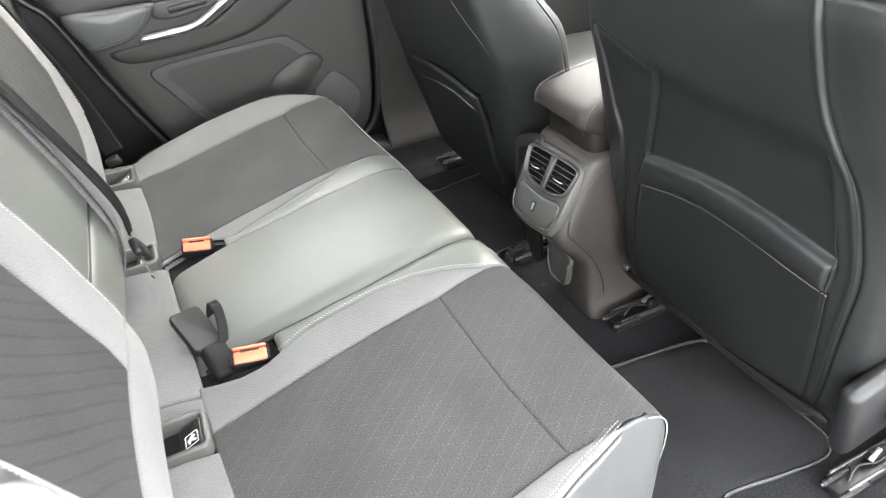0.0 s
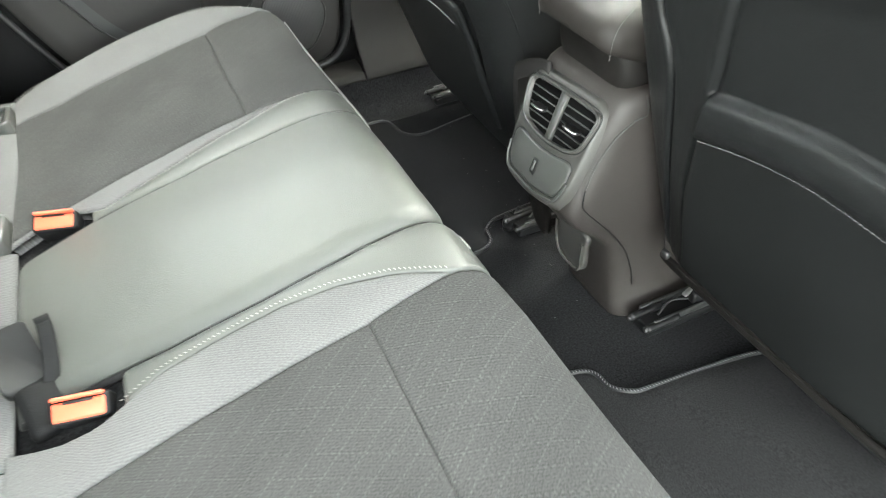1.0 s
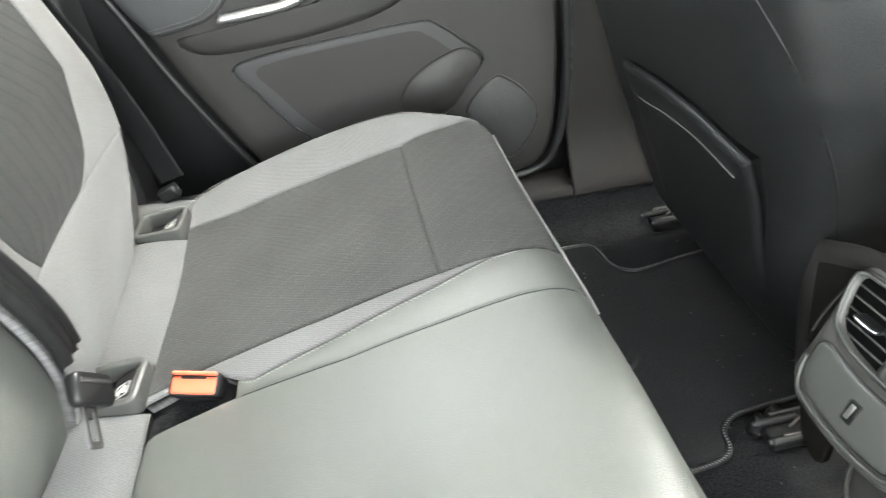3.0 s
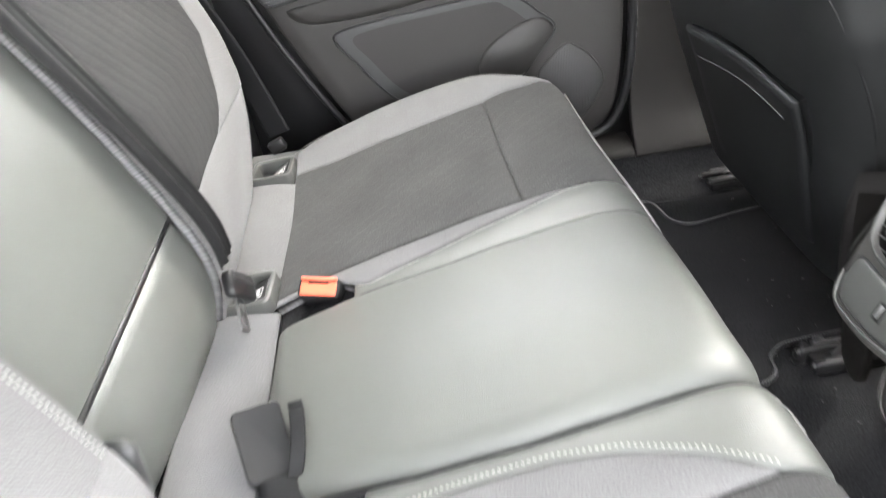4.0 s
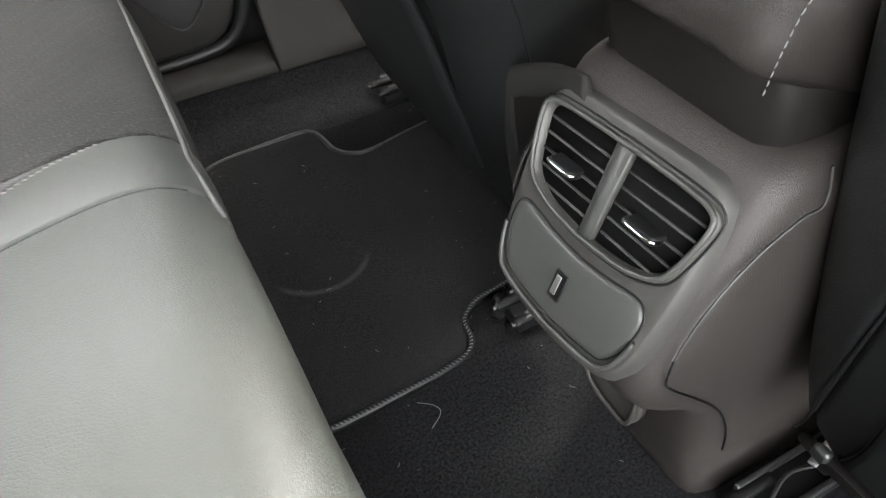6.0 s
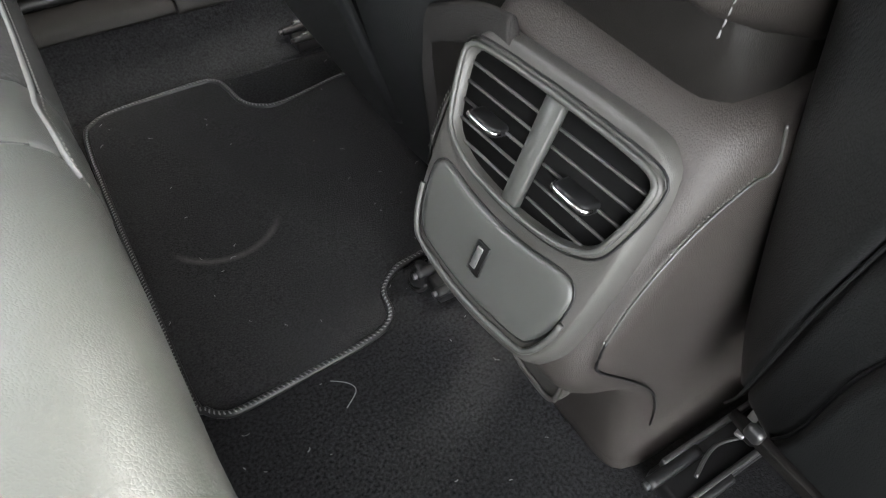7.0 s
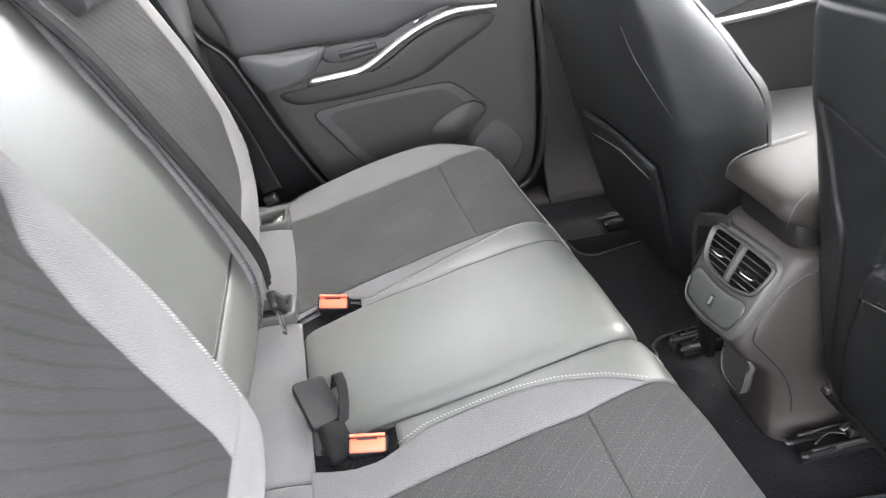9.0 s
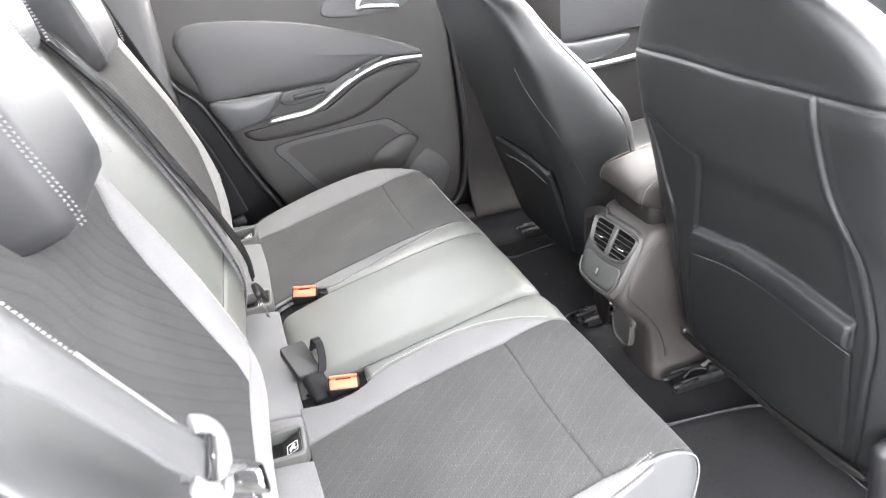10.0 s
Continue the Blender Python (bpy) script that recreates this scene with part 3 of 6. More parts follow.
# leather flanks at both ends, rolling down from the bolster's seam
def flank(sgn):
    fo = bnd(L_OUT if sgn > 0 else R_OUT)

    def fn(u, v):
        s = sx(0.032) + (C_LEN - sx(0.032)) * u
        y = fo(s)
        p = on_cushion(s, y)
        low = np.array((min(p[0], 0.47) * 0.97 + 0.01, p[1] + sgn * 0.022, 0.03))
        w = v ** 0.8
        q = p * (1 - w) + low * w
        q[1] += sgn * 0.020 * math.sin(math.pi * min(1, v * 1.1)) * (1 - 0.5 * v)
        return q
    patch("side_flank", fn, C_LEN, 0.28, LEATHER_SMOOTH, bench, 0.003, 0.006, 0.0, 0.02, sgn < 0, "smooth black leather end panel")


flank(1)
flank(-1)


def along(keys, x0, x1, n=24, dy=0.0, lift=0.001):
    f = bnd(keys)
    return [tuple(on_cushion(s, f(s) + dy, lift)) for s in np.linspace(sx(x0), sx(x1), n)]


stitches("stitching", along(L_ST, 0.15, 0.446, dy=-0.006, lift=0.0012), THREAD, bench, 0.0048, 0.0012, 0.0042, slant=0.5)
stitches("stitching", along(R_ST, 0.15, 0.458, dy=0.006, lift=0.0012), THREAD, bench, 0.0048, 0.0013, 0.0042, slant=0.8)
stitches("stitching", along(L_OUT, 0.02, 0.44, dy=-0.005, lift=0.003), THREAD, bench, 0.005, 0.0012, 0.0036)
for k in (0.004, 0.009):
    stitches("stitching", along(R_OUT, 0.02, 0.437, dy=k, lift=0.0036), THREAD, bench, 0.005, 0.0011, 0.0036)
tube("piping", along(R_OUT, 0.47, 9, 40, -0.002, -0.0015), 0.0011, THREAD_DARK, bench, 70, 6)
tube("thin_seam", along(L_THIN, 0.15, 0.49, lift=0.0), 0.0007, PLASTIC_BLACK, bench, 80, 6)
# black cord sunk beside the middle panel stands in for the shade there
tube("shaded_groove", along(R_GROOVE, 0.05, 0.49, lift=-0.010), 0.0045, PLASTIC_BLACK, bench, 80, 8)
# pale sewn cords along the front roll of both seats, each with a row of stitches beside it
for pts in ([(0.113, 0.012), (0.122, 0.006), (0.150, 0.001), (0.174, -0.003), (0.20, -0.001), (0.30, 0.0), (0.42, 0.0), (0.52, 0.004)], [(-0.146, 0.010), (-0.155, 0.004), (-0.166, 0.001), (-0.178, 0.0)]):
    cord = [tuple(on_cushion(sx(0.499) + d, y, 0.0) + np.array((0.0016, 0, 0.0006))) for y, d in pts]
    tube("piping", cord, 0.0017, PIPING, bench, 70)
    stitches("stitching", [tuple(on_cushion(sx(0.499) + d + 0.006, y, 0.0) + np.array((0.0012, 0, 0))) for y, d in pts], THREAD, bench, 0.0046, 0.0010, 0.0034, (1, 0, 0.2))

# hidden foam body that closes the cushion underneath
rings = []
for y in np.linspace(-0.525, 0.525, 12):
    rings.append([(on_cushion(s, y)[0] - 0.012, y, max(0.02, on_cushion(s, y)[2] - 0.022)) for s in np.linspace(sx(0.04), C_LEN, 30)] + [(0.03, y, 0.02)])
loft("foam_base", rings, CARPET, bench)

# ---- strip between cushion and backrests with the child-seat anchor pockets ----
strip = thing("rear_seat_strip", "light grey cloth strip between cushion and backrest", "seat trim", (0.0, CY, 0.0))


def strip_fn(y0, y1):
    def fn(u, v):
        y = y0 + (y1 - y0) * v
        x = -0.055 + 0.095 * u
        return np.array((x - SKEW * (y - CY), y, 0.241 + 0.004 * math.sin(math.pi * u) - 0.006 * u))
    return fn


ANCHORS = (0.520, 0.192, -0.250)
edges_y = [0.60]
for a in ANCHORS:
    edges_y += [a + 0.034, a - 0.034]
edges_y += [-0.42]
for i in range(0, len(edges_y), 2):
    y0, y1 = edges_y[i], edges_y[i + 1]
    if i == 4:
        patch("strip_panel", strip_fn(y0, -0.178), 0.095, abs(y0 + 0.178), CLOTH_GREY, strip, 0.004, 0.006, 0.001, 0.012, True)
        y0 = -0.180
    patch("strip_panel", strip_fn(y0, y1), 0.095, abs(y1 - y0), CLOTH_GREY, strip, 0.004, 0.006, 0.001, 0.012, True)
patch("strip_panel", strip_fn(-0.42, -0.62), 0.095, 0.2, CLOTH_GREY, strip, 0.004, 0.006, 0.001, 0.012, True)


def anchor(y):
    """Plastic pocket frame with a printed child-seat plate."""
    x = 0.0 - SKEW * (y - CY)
    a = thing("anchor_pocket", "grey plastic child-seat anchor pocket with printed label", "anchor pocket", (x, y, 0.225), "child-seat anchor pockets")
    m = pose(x - 0.004, y, 0.250, 0, -4, -2)
    outer, inner = rounded(0.074, 0.068, 0.012), rounded(0.058, 0.052, 0.006)
    rings = []
    for pts, z in ((outer, -0.02), (outer, 0.0), (outer * 0.985, 0.003), (inner * 1.03, 0.003), (inner, 0.0), (inner * 0.96, -0.022)):
        rings.append([tuple(m @ Vector((p[0], p[1], z))) for p in pts])
    loft("pocket_frame", rings, PLASTIC_SATIN, a, "grey plastic frame", caps=False)
    block("pocket_floor", (0.06, 0.054, 0.006), m @ pose(0, 0, -0.022), PLASTIC_BLACK, a, 0.002)
    tilt = m @ pose(0.013, -0.004, -0.007, 0, -24, 0)
    plate_ob = block("label_plate", (0.034, 0.048, 0.004), tilt, PLASTIC_BLACK, a, 0.002)
    q = tilt @ pose(0.002, -0.004, 0.0026)
    fr = []
    for w, z in ((0.020, 0.0), (0.020, 0.0006), (0.0182, 0.0006), (0.0182, 0.0)):
        fr.append([tuple(q @ Vector((p[0], p[1], z))) for p in rounded(w, w, 0.002, 3)])
    loft("printed_square", fr, WHITE_PRINT, plate_ob, caps=False)
    for dx, dy, w, d, rz in ((0.0, 0.002, 0.011, 0.006, 40), (0.004, -0.003, 0.006, 0.0035, -20), (-0.004, -0.002, 0.0035, 0.008, 15)):
        block("printed_mark", (w, d, 0.0006), q @ pose(dx, dy, 0.0003, 0, 0, rz), WHITE_PRINT, plate_ob, 0.0002)


for a in ANCHORS:
    anchor(a)

# ---- backrests ----
BACK = [(-0.045, 0.20), (-0.028, 0.25), (-0.016, 0.30), (-0.016, 0.35), (-0.030, 0.41), (-0.053, 0.48), (-0.083, 0.56), (-0.122, 0.65), (-0.163, 0.74), (-0.192, 0.80), (-0.214, 0.825), (-0.25, 0.832), (-0.30, 0.82)]
bf, B_LEN, bc, bs = spline_fn(BACK)
b_top = int(np.argmax(bc[:, 1]))


def sz(z):
    return B_LEN if z > 5 else float(np.interp(z, bc[:b_top + 1, 1], bs[:b_top + 1]))


def on_back(s, y, out=0.0, hollow=None):
    x, z = bf(s)
    x2, z2 = bf(min(s + 0.004, B_LEN))
    x1, z1 = bf(max(s - 0.004, 0))
    t = np.array((x2 - x1, z2 - z1))
    t /= np.linalg.norm(t) + 1e-9
    n = np.array((t[1], -t[0]))
    h = out + (hollow(y) if hollow else 0.0) * min(1, s / 0.12)
    return np.array((x + n[0] * h - SKEW * (y - CY), y, z + n[1] * h))


def zb(keys):
    s = [sz(k) for k, _ in keys]
    v = [q for _, q in keys]
    return lambda q: float(np.interp(q, s, v))


def back_panel(parent, name, a, b, z0, z1, mat, label="", puff=0.005, depth=0.005, hollow=None, out=0.0, r=0.008, slope=(0.0, 0.0)):
    fa, fb = zb(a), zb(b)
    s0, s1 = sz(z0), sz(z1)
    wide = max(0.02, abs(fb((s0 + s1) / 2) - fa((s0 + s1) / 2)))

    def fn(u, v):
        s = s0 + (s1 - s0) * u + (slope[0] * (1 - u) + slope[1] * u) * (1 - v)
        ya, yb = fa(s), fb(s)
        return on_back(s, ya + (yb - ya) * v, out(v) if callable(out) else out, hollow)
    return patch(name, fn, s1 - s0, wide, mat, parent, depth, r, puff, 0.014, False, label)


def back_body(parent, y0, y1, out=-0.014, thick=0.09):
    rings = []
    for y in np.linspace(y0, y1, 8):
        f = [tuple(on_back(s, y, out)) for s in np.linspace(0.005, B_LEN, 26)]
        g = [tuple(on_back(s, y, out - thick)) for s in np.linspace(B_LEN * 0.80, 0.02, 16)]
        rings.append(f + g)
    loft("body", rings, LEATHER_SMOOTH, parent)


def dish(c, w):
    return lambda y: 0.012 * min(1.0, abs(y - c) / w) ** 2 - 0.008


# wide right part
R_EDGE = [(0.20, -0.150), (0.31, -0.151), (0.39, -0.152), (0.54, -0.146), (0.70, -0.150), (0.83, -0.160)]
R_BIN = [(0.20, -0.29), (0.35, -0.278), (0.368, -0.262), (0.385, -0.251), (0.42, -0.246), (0.47, -0.252), (0.53, -0.254), (0.60, -0.250), (0.66, -0.232), (0.70, -0.190), (0.72, -0.180), (0.83, -0.185)]
R_BOUT = [(0.20, -0.48), (0.385, -0.488), (0.556, -0.502), (0.63, -0.517), (0.70, -0.528), (0.83, -0.545)]
R_END = [(0.20, -0.63), (0.40, -0.685), (0.60, -0.705), (0.83, -0.70)]
hr = dish(-0.40, 0.2)
back_r = thing("rear_passenger_seat", "grey cloth rear backrest with ribbed insert and pale stitching", "car seat", (-0.06, -0.41, 0.20), "rear folding seats")
back_body(back_r, -0.172, -0.68)
back_panel(back_r, "bolster", R_EDGE, R_BIN, 0.385, 9, CLOTH_GREY, "light grey twill bolster", 0.006, 0.002, hr, 0.0, 0.005)
back_panel(back_r, "insert", R_BIN, R_BOUT, 0.385, 9, CLOTH_RIB, "dark grey ribbed cloth insert", 0.002, 0.002, hr, 0.0, 0.005)
back_panel(back_r, "outer_bolster", R_BOUT, R_END, 0.385, 9, LEATHER_SMOOTH, "smooth black leather bolster", 0.008, 0.002, hr, 0.0, 0.005)
back_panel(back_r, "lower_band", R_EDGE, R_END, 0.20, 0.385, CLOTH_GREY, "light grey twill band", 0.004, 0.002, hr, 0.0, 0.005)


def along_back(keys, z0, z1, dy=0.0, out=0.004, hollow=None, n=24):
    f = zb(keys)
    return [tuple(on_back(s, f(s) + dy, out, hollow)) for s in np.linspace(sz(z0), sz(z1), n)]


OUT_BACK = (0.93, 0, 0.37)
stitches("stitching", along_back(R_EDGE, 0.39, 0.80, -0.008, 0.0020, hr), THREAD, back_r, 0.005, 0.0010, 0.0036, OUT_BACK)
stitches("stitching", along_back(R_EDGE, 0.39, 0.80, -0.014, 0.0030, hr), THREAD, back_r, 0.005, 0.0010, 0.0036, OUT_BACK)
stitches("stitching", along_back(R_BOUT, 0.39, 0.80, -0.006, 0.0042, hr), THREAD, back_r, 0.0055, 0.0014, 0.0044, OUT_BACK)
tube("piping", along_back(R_BOUT, 0.47, 0.67, -0.002, 0.0036, hr), 0.0013, THREAD, back_r, 50, 6)

# narrow left part
L_EDGE = [(0.20, 0.150), (0.83, 0.150)]
L_BIN = [(0.20, 0.23), (0.385, 0.234), (0.41, 0.222), (0.51, 0.216), (0.6, 0.210), (0.83, 0.20)]
L_BOUT = [(0.20, 0.37), (0.384, 0.385), (0.394, 0.440), (0.418, 0.478), (0.483, 0.552), (0.6, 0.572), (0.83, 0.56)]
L_END = [(0.20, 0.44), (0.30, 0.48), (0.336, 0.515), (0.40, 0.580), (0.46, 0.622), (0.6, 0.642), (0.83, 0.63)]
hl = dish(0.37, 0.2)
back_l = thing("rear_passenger_seat", "narrow grey cloth rear backrest with ribbed insert", "car seat", (-0.06, 0.38, 0.20), "rear folding seats")
back_body(back_l, 0.158, 0.55)
back_panel(back_l, "bolster", L_BIN, L_EDGE, 0.385, 9, CLOTH_GREY, "light grey twill bolster", 0.003, 0.002, hl, 0.0, 0.005)
back_panel(back_l, "insert", L_BOUT, L_BIN, 0.385, 9, CLOTH_RIB, "dark grey ribbed cloth insert", 0.002, 0.002, hl, 0.0, 0.005)
back_panel(back_l, "outer_bolster", L_END, L_BOUT, 0.385, 9, CLOTH_GREY, "light grey twill bolster", 0.004, 0.002, hl, 0.0, 0.005)
back_panel(back_l, "lower_band", L_END, L_EDGE, 0.20, 0.385, CLOTH_GREY, "light grey twill band", 0.004, 0.002, hl, 0.0, 0.005)
stitches("stitching", along_back(L_END, 0.39, 0.80, -0.008, 0.0018, hl), THREAD, back_l, 0.005, 0.0012, 0.0036, OUT_BACK)

# folded-up armrest in the middle
M_R, M_L = [(0.20, -0.128), (0.83, -0.128)], [(0.20, 0.146), (0.83, 0.147)]
arm = thing("armrest_unit", "black leather armrest folded up into the backrest", "armrest", (-0.06, 0.01, 0.20))
back_body(arm, -0.112, 0.132, -0.050, 0.05)
back_panel(arm, "armrest_pad", M_L, M_R, 0.385, 9, LEATHER, "smooth black leather pad", 0.006, 0.005, None, lambda v: -0.007 - 0.030 * v, 0.007, (0.020, 0.0))
back_panel(arm, "lower_pad", M_L, M_R, 0.215, 0.3845, LEATHER, "smooth black leather pad", 0.010, 0.006, None, lambda v: -0.007 - 0.028 * v, 0.012, (0.0, 0.020))
# black cord added along the split to draw the shade of the gap
tube("pad_crease_shade", [tuple(on_back(sz(0.385) + 0.020 * (1 - v), 0.146 - 0.274 * v, -0.010 - 0.029 * v)) for v in np.linspace(0.02, 0.98, 12)], 0.0042, PLASTIC_BLACK, arm, 40, 8, label="black cord standing in for the shade between the pads")
rings = []
for k, (w, h) in enumerate(((0.008, 0.020), (0.015, 0.034), (0.018, 0.041), (0.018, 0.043), (0.015, 0.036), (0.008, 0.022))):
    rings.append([(-0.046 + 0.002 * k + a + 0.16 * b, -0.108 - 0.0062 * k, 0.316 + b) for a, b in rounded(2 * w, 2 * h, 0.015)])
loft("pivot_cover", rings, LEATHER_SMOOTH, arm, "rounded leather cover over the pivot")


# ---- head restraints ----
def head_rest(x, y, z, w, h, d, label, tilt=-14):
    hd = thing("head_restraint", label, "head restraint", (x, y, z), "head restraints")
    m = pose(x, y, z, 0, tilt, 0)
    rings = []
    for k, (zz, fx, fw) in enumerate([(-0.5, 0.55, 0.80), (-0.47, 0.78, 0.90), (-0.38, 0.95, 0.97), (-0.2, 1.0, 1.0), (0.1, 0.98, 1.0), (0.35, 0.86, 0.96), (0.46, 0.62, 0.90), (0.5, 0.35, 0.80)]):
        q = rounded(d * fx, w * fw, min(d * fx, w * fw) * 0.26, 5)
        rings.append([tuple(m @ Vector((a + 0.01 * zz, b, zz * h + h * 0.35))) for a, b in q])
    cover = loft("cover", rings, LEATHER_HEAD, hd, "black leather cover")
    for sgn in (-1, 1):
        for dx, dw in ((0.489, 0.470), (0.450, 0.488)):
            path = [tuple(m @ Vector((d * dx * np.interp(k, (0.0, 0.06, 0.15, 0.7, 0.85), (0.86, 0.95, 1.0, 0.98, 0.9)), sgn * (w * dw), (k - 0.15) * h))) for k in np.linspace(0.05, 0.85, 12)]
            stitches("stitching", path, THREAD_DARK, cover, 0.0048, 0.0008, 0.0032, (0.75, sgn * 0.6, 0.25), 0.0012)
    return hd


head_rest(-0.136, -0.352, 0.760, 0.205, 0.20, 0.088, "black leather rear head restraint with double pale stitching", -18)
head_rest(-0.195, 0.385, 0.762, 0.25, 0.18, 0.09, "black leather rear head restraint with pale stitching")
head_rest(-0.225, -0.015, 0.838, 0.16, 0.12, 0.08, "small black leather middle head restraint")


# ---- belts and buckles ----
def ribbon(name, pts, width, mat, parent, across, thick=0.0014, label="", n=60, fold=0.0):
    """A woven strap along points; across: the direction of its width."""
    p = smooth_curve(pts, n)
    t = np.gradient(p, axis=0)
    t /= np.linalg.norm(t, axis=1, keepdims=True)
    a = np.array(across, float)
    verts, faces, uvs = [], [], []
    cols = 9
    for i in range(n):
        s = a - t[i] * (a @ t[i])
        s /= np.linalg.norm(s)
        o = np.cross(s, t[i])
        if o[0] < 0:
            o = -o
        for side in (1, -1):
            for k in range(cols):
                w = k / (cols - 1) * 2 - 1
                verts.append(p[i] + s * w * width / 2 + o * (thick / 2 * side + fold * math.cos(w * 5.0)))
                uvs.append((i * 0.01, w))
    for i in range(n - 1):
        for b in (0, cols):
            for k in range(cols - 1):
                q = i * 2 * cols + b + k
                faces.append((q, q + 1, q + 1 + 2 * cols, q + 2 * cols))
        q = i * 2 * cols
        faces.append((q, q + cols, q + 3 * cols, q + 2 * cols))
        faces.append((q + cols - 1, q + 2 * cols - 1, q + 4 * cols - 1, q + 3 * cols - 1))
    return place(name, fix_normals(mesh_of(name, verts, faces, True, uvs)), mat, parent, label)


mid_belt = thing("middle_seat_belt", "black folded middle seat belt hanging over the backrest", "seat belt", (0.0, 0.16, 0.25))
for y0, lift, fold in ((0.136, 0.0190, 0.0028), (0.155, 0.0165, -0.0026)):
    ribbon("webbing", [tuple(on_back(sz(z), y0 + y, lift + o)) for z, y, o in ((0.828, -0.004, 0.0), (0.72, 0.0, 0.0), (0.60, 0.004, 0.0), (0.515, 0.006, 0.002), (0.42, 0.005, 0.006), (0.37, 0.004, 0.006), (0.335, 0.004, 0.002))], 0.032, WEBBING, mid_belt, (0.1, 1, 0), 0.0016, "black woven webbing", 80, fold)
gx = Vector((0.013, -0.062, -0.044)).normalized()
gz = Vector((0.80, 0.35, 0.45))
gz = (gz - gx * gz.dot(gx)).normalized()
gy = gz.cross(gx)
GRIP = Matrix.Translation((0.006, 0.136, 0.300)) @ Matrix(((gx[0], gy[0], gz[0], 0), (gx[1], gy[1], gz[1], 0), (gx[2], gy[2], gz[2], 0), (0, 0, 0, 1)))
rings = [[tuple(GRIP @ Vector((a * k, b * k, zz))) for a, b in rounded(0.034, 0.056, 0.009)] for zz, k in ((-0.007, 0.88), (-0.005, 0.97), (0.004, 0.98), (0.007, 0.88))]
grip = loft("tongue_grip", rings, PLASTIC_BLACK, mid_belt, "black plastic belt tongue grip")
block("grip_slot", (0.005, 0.042, 0.003), GRIP @ pose(-0.007, 0, 0.0068), STEEL, grip, 0.001, "dark metal belt slot")
tongue = GRIP @ pose(0.036, -0.006, -0.001)
rings = [[tuple(tongue @ Vector((a, b, zz))) for a, b in pts] for pts, zz in ((rounded(0.042, 0.019, 0.004), -0.0012), (rounded(0.042, 0.019, 0.004), 0.0012), (rounded(0.028, 0.010, 0.002), 0.0012), (rounded(0.028, 0.010, 0.002), -0.0012), (rounded(0.042, 0.019, 0.004), -0.0012))]
loft("tongue_blade", rings, STEEL, mid_belt, "dark chrome tongue blade with a slot", caps=False)


def buckle(x, y, z, rz, label, ry=4):
    b = thing("belt_buckle", label, "belt buckle", (x, y, z - 0.04), "belt buckles")
    m = pose(x, y, z, 30, ry, rz)
    rings = []
    for zz, s in ((-0.07, 0.86), (-0.02, 0.96), (0.010, 1.0), (0.016, 0.98), (0.018, 0.92)):
        rings.append([tuple(m @ Vector((p[0] * s, p[1] * s, zz))) for p in rounded(0.054, 0.026, 0.006)])
    loft("housing", rings, PLASTIC_BUCKLE, b, "black plastic housing")
    block("release_button", (0.046, 0.018, 0.008), m @ pose(0, -0.002, 0.0165), ORANGE, b, 0.0025, "orange release button")
    block("button_lip", (0.046, 0.004, 0.008), m @ pose(0, 0.010, 0.020), ORANGE, b, 0.0018, "orange raised lip")
    block("slot", (0.026, 0.003, 0.003), m @ pose(0, 0.0055, 0.0205), PLASTIC_BLACK, b, 0.001, "dark belt slot")
    return b


buckle(0.0935, 0.160, 0.254, -12, "black belt buckle with an orange button")
buckle(0.117, -0.159, 0.256, -8, "black belt buckle with an orange button")
flap = thing("middle_belt_buckle", "black middle-seat belt buckle seen from behind", "belt buckle", (0.05, -0.07, 0.24), "belt buckles")
ux, uy = Vector((0.043, 0.016, -0.006)).normalized(), Vector((-0.016, 0.072, 0.022)).normalized()
uz = ux.cross(uy).normalized()
uy = uz.cross(ux)
FLAP = Matrix.Translation((0.056, -0.073, 0.266)) @ Matrix(((ux[0], uy[0], uz[0], 0), (ux[1], uy[1], uz[1], 0), (ux[2], uy[2], uz[2], 0), (0, 0, 0, 1)))
rings = []
for zz, k, e in ((-0.012, 0.80, 0.0), (-0.008, 0.95, 0.0), (0.002, 1.0, 0.0), (0.0055, 0.985, 0.0), (0.0068, 0.945, 0.0), (0.0062, 0.90, 0.0)):
    rings.append([tuple(FLAP @ Vector((a * k * (1 + 0.9 * b), b * k, zz))) for a, b in rounded(0.047, 0.078, 0.007)])
housing = loft("housing", rings, PLASTIC_BUCKLE, flap, "black plastic housing")
block("stalk", (0.044, 0.062, 0.024), pose(0.078, -0.128, 0.243, 18, 6, 16), WEBBING, flap, 0.009, "soft black stalk")
ribbon("loop", [(0.083, -0.118, 0.246), (0.092, -0.098, 0.270), (0.094, -0.070, 0.287), (0.089, -0.047, 0.288), (0.085, -0.040, 0.272), (0.080, -0.040, 0.250)], 0.014, WEBBING, flap, (1, 0.2, 0), 0.003, "black webbing loop", 40)

# seat belt of the right seat, drawn across its backrest
belt_r = thing("seat_belt", "dark seat belt, painted grey for its sheen, drawn across the wide backrest", "seat belt", (-0.04, -0.6, 0.45))
ribbon("webbing", [(-0.28, -0.745, 1.06), (-0.185, -0.722, 0.93), (-0.107, -0.724, 0.853), (-0.083, -0.705, 0.796), (-0.073, -0.693, 0.769), (-0.063, -0.683, 0.740), (-0.049, -0.671, 0.702), (-0.035, -0.663, 0.666), (-0.018, -0.643, 0.621)], 0.047, WEBBING_SHEEN, belt_r, (-0.2, 0.9, 0.38), 0.0014, "dark woven webbing with its sheen painted in grey", 90, 0.0007)
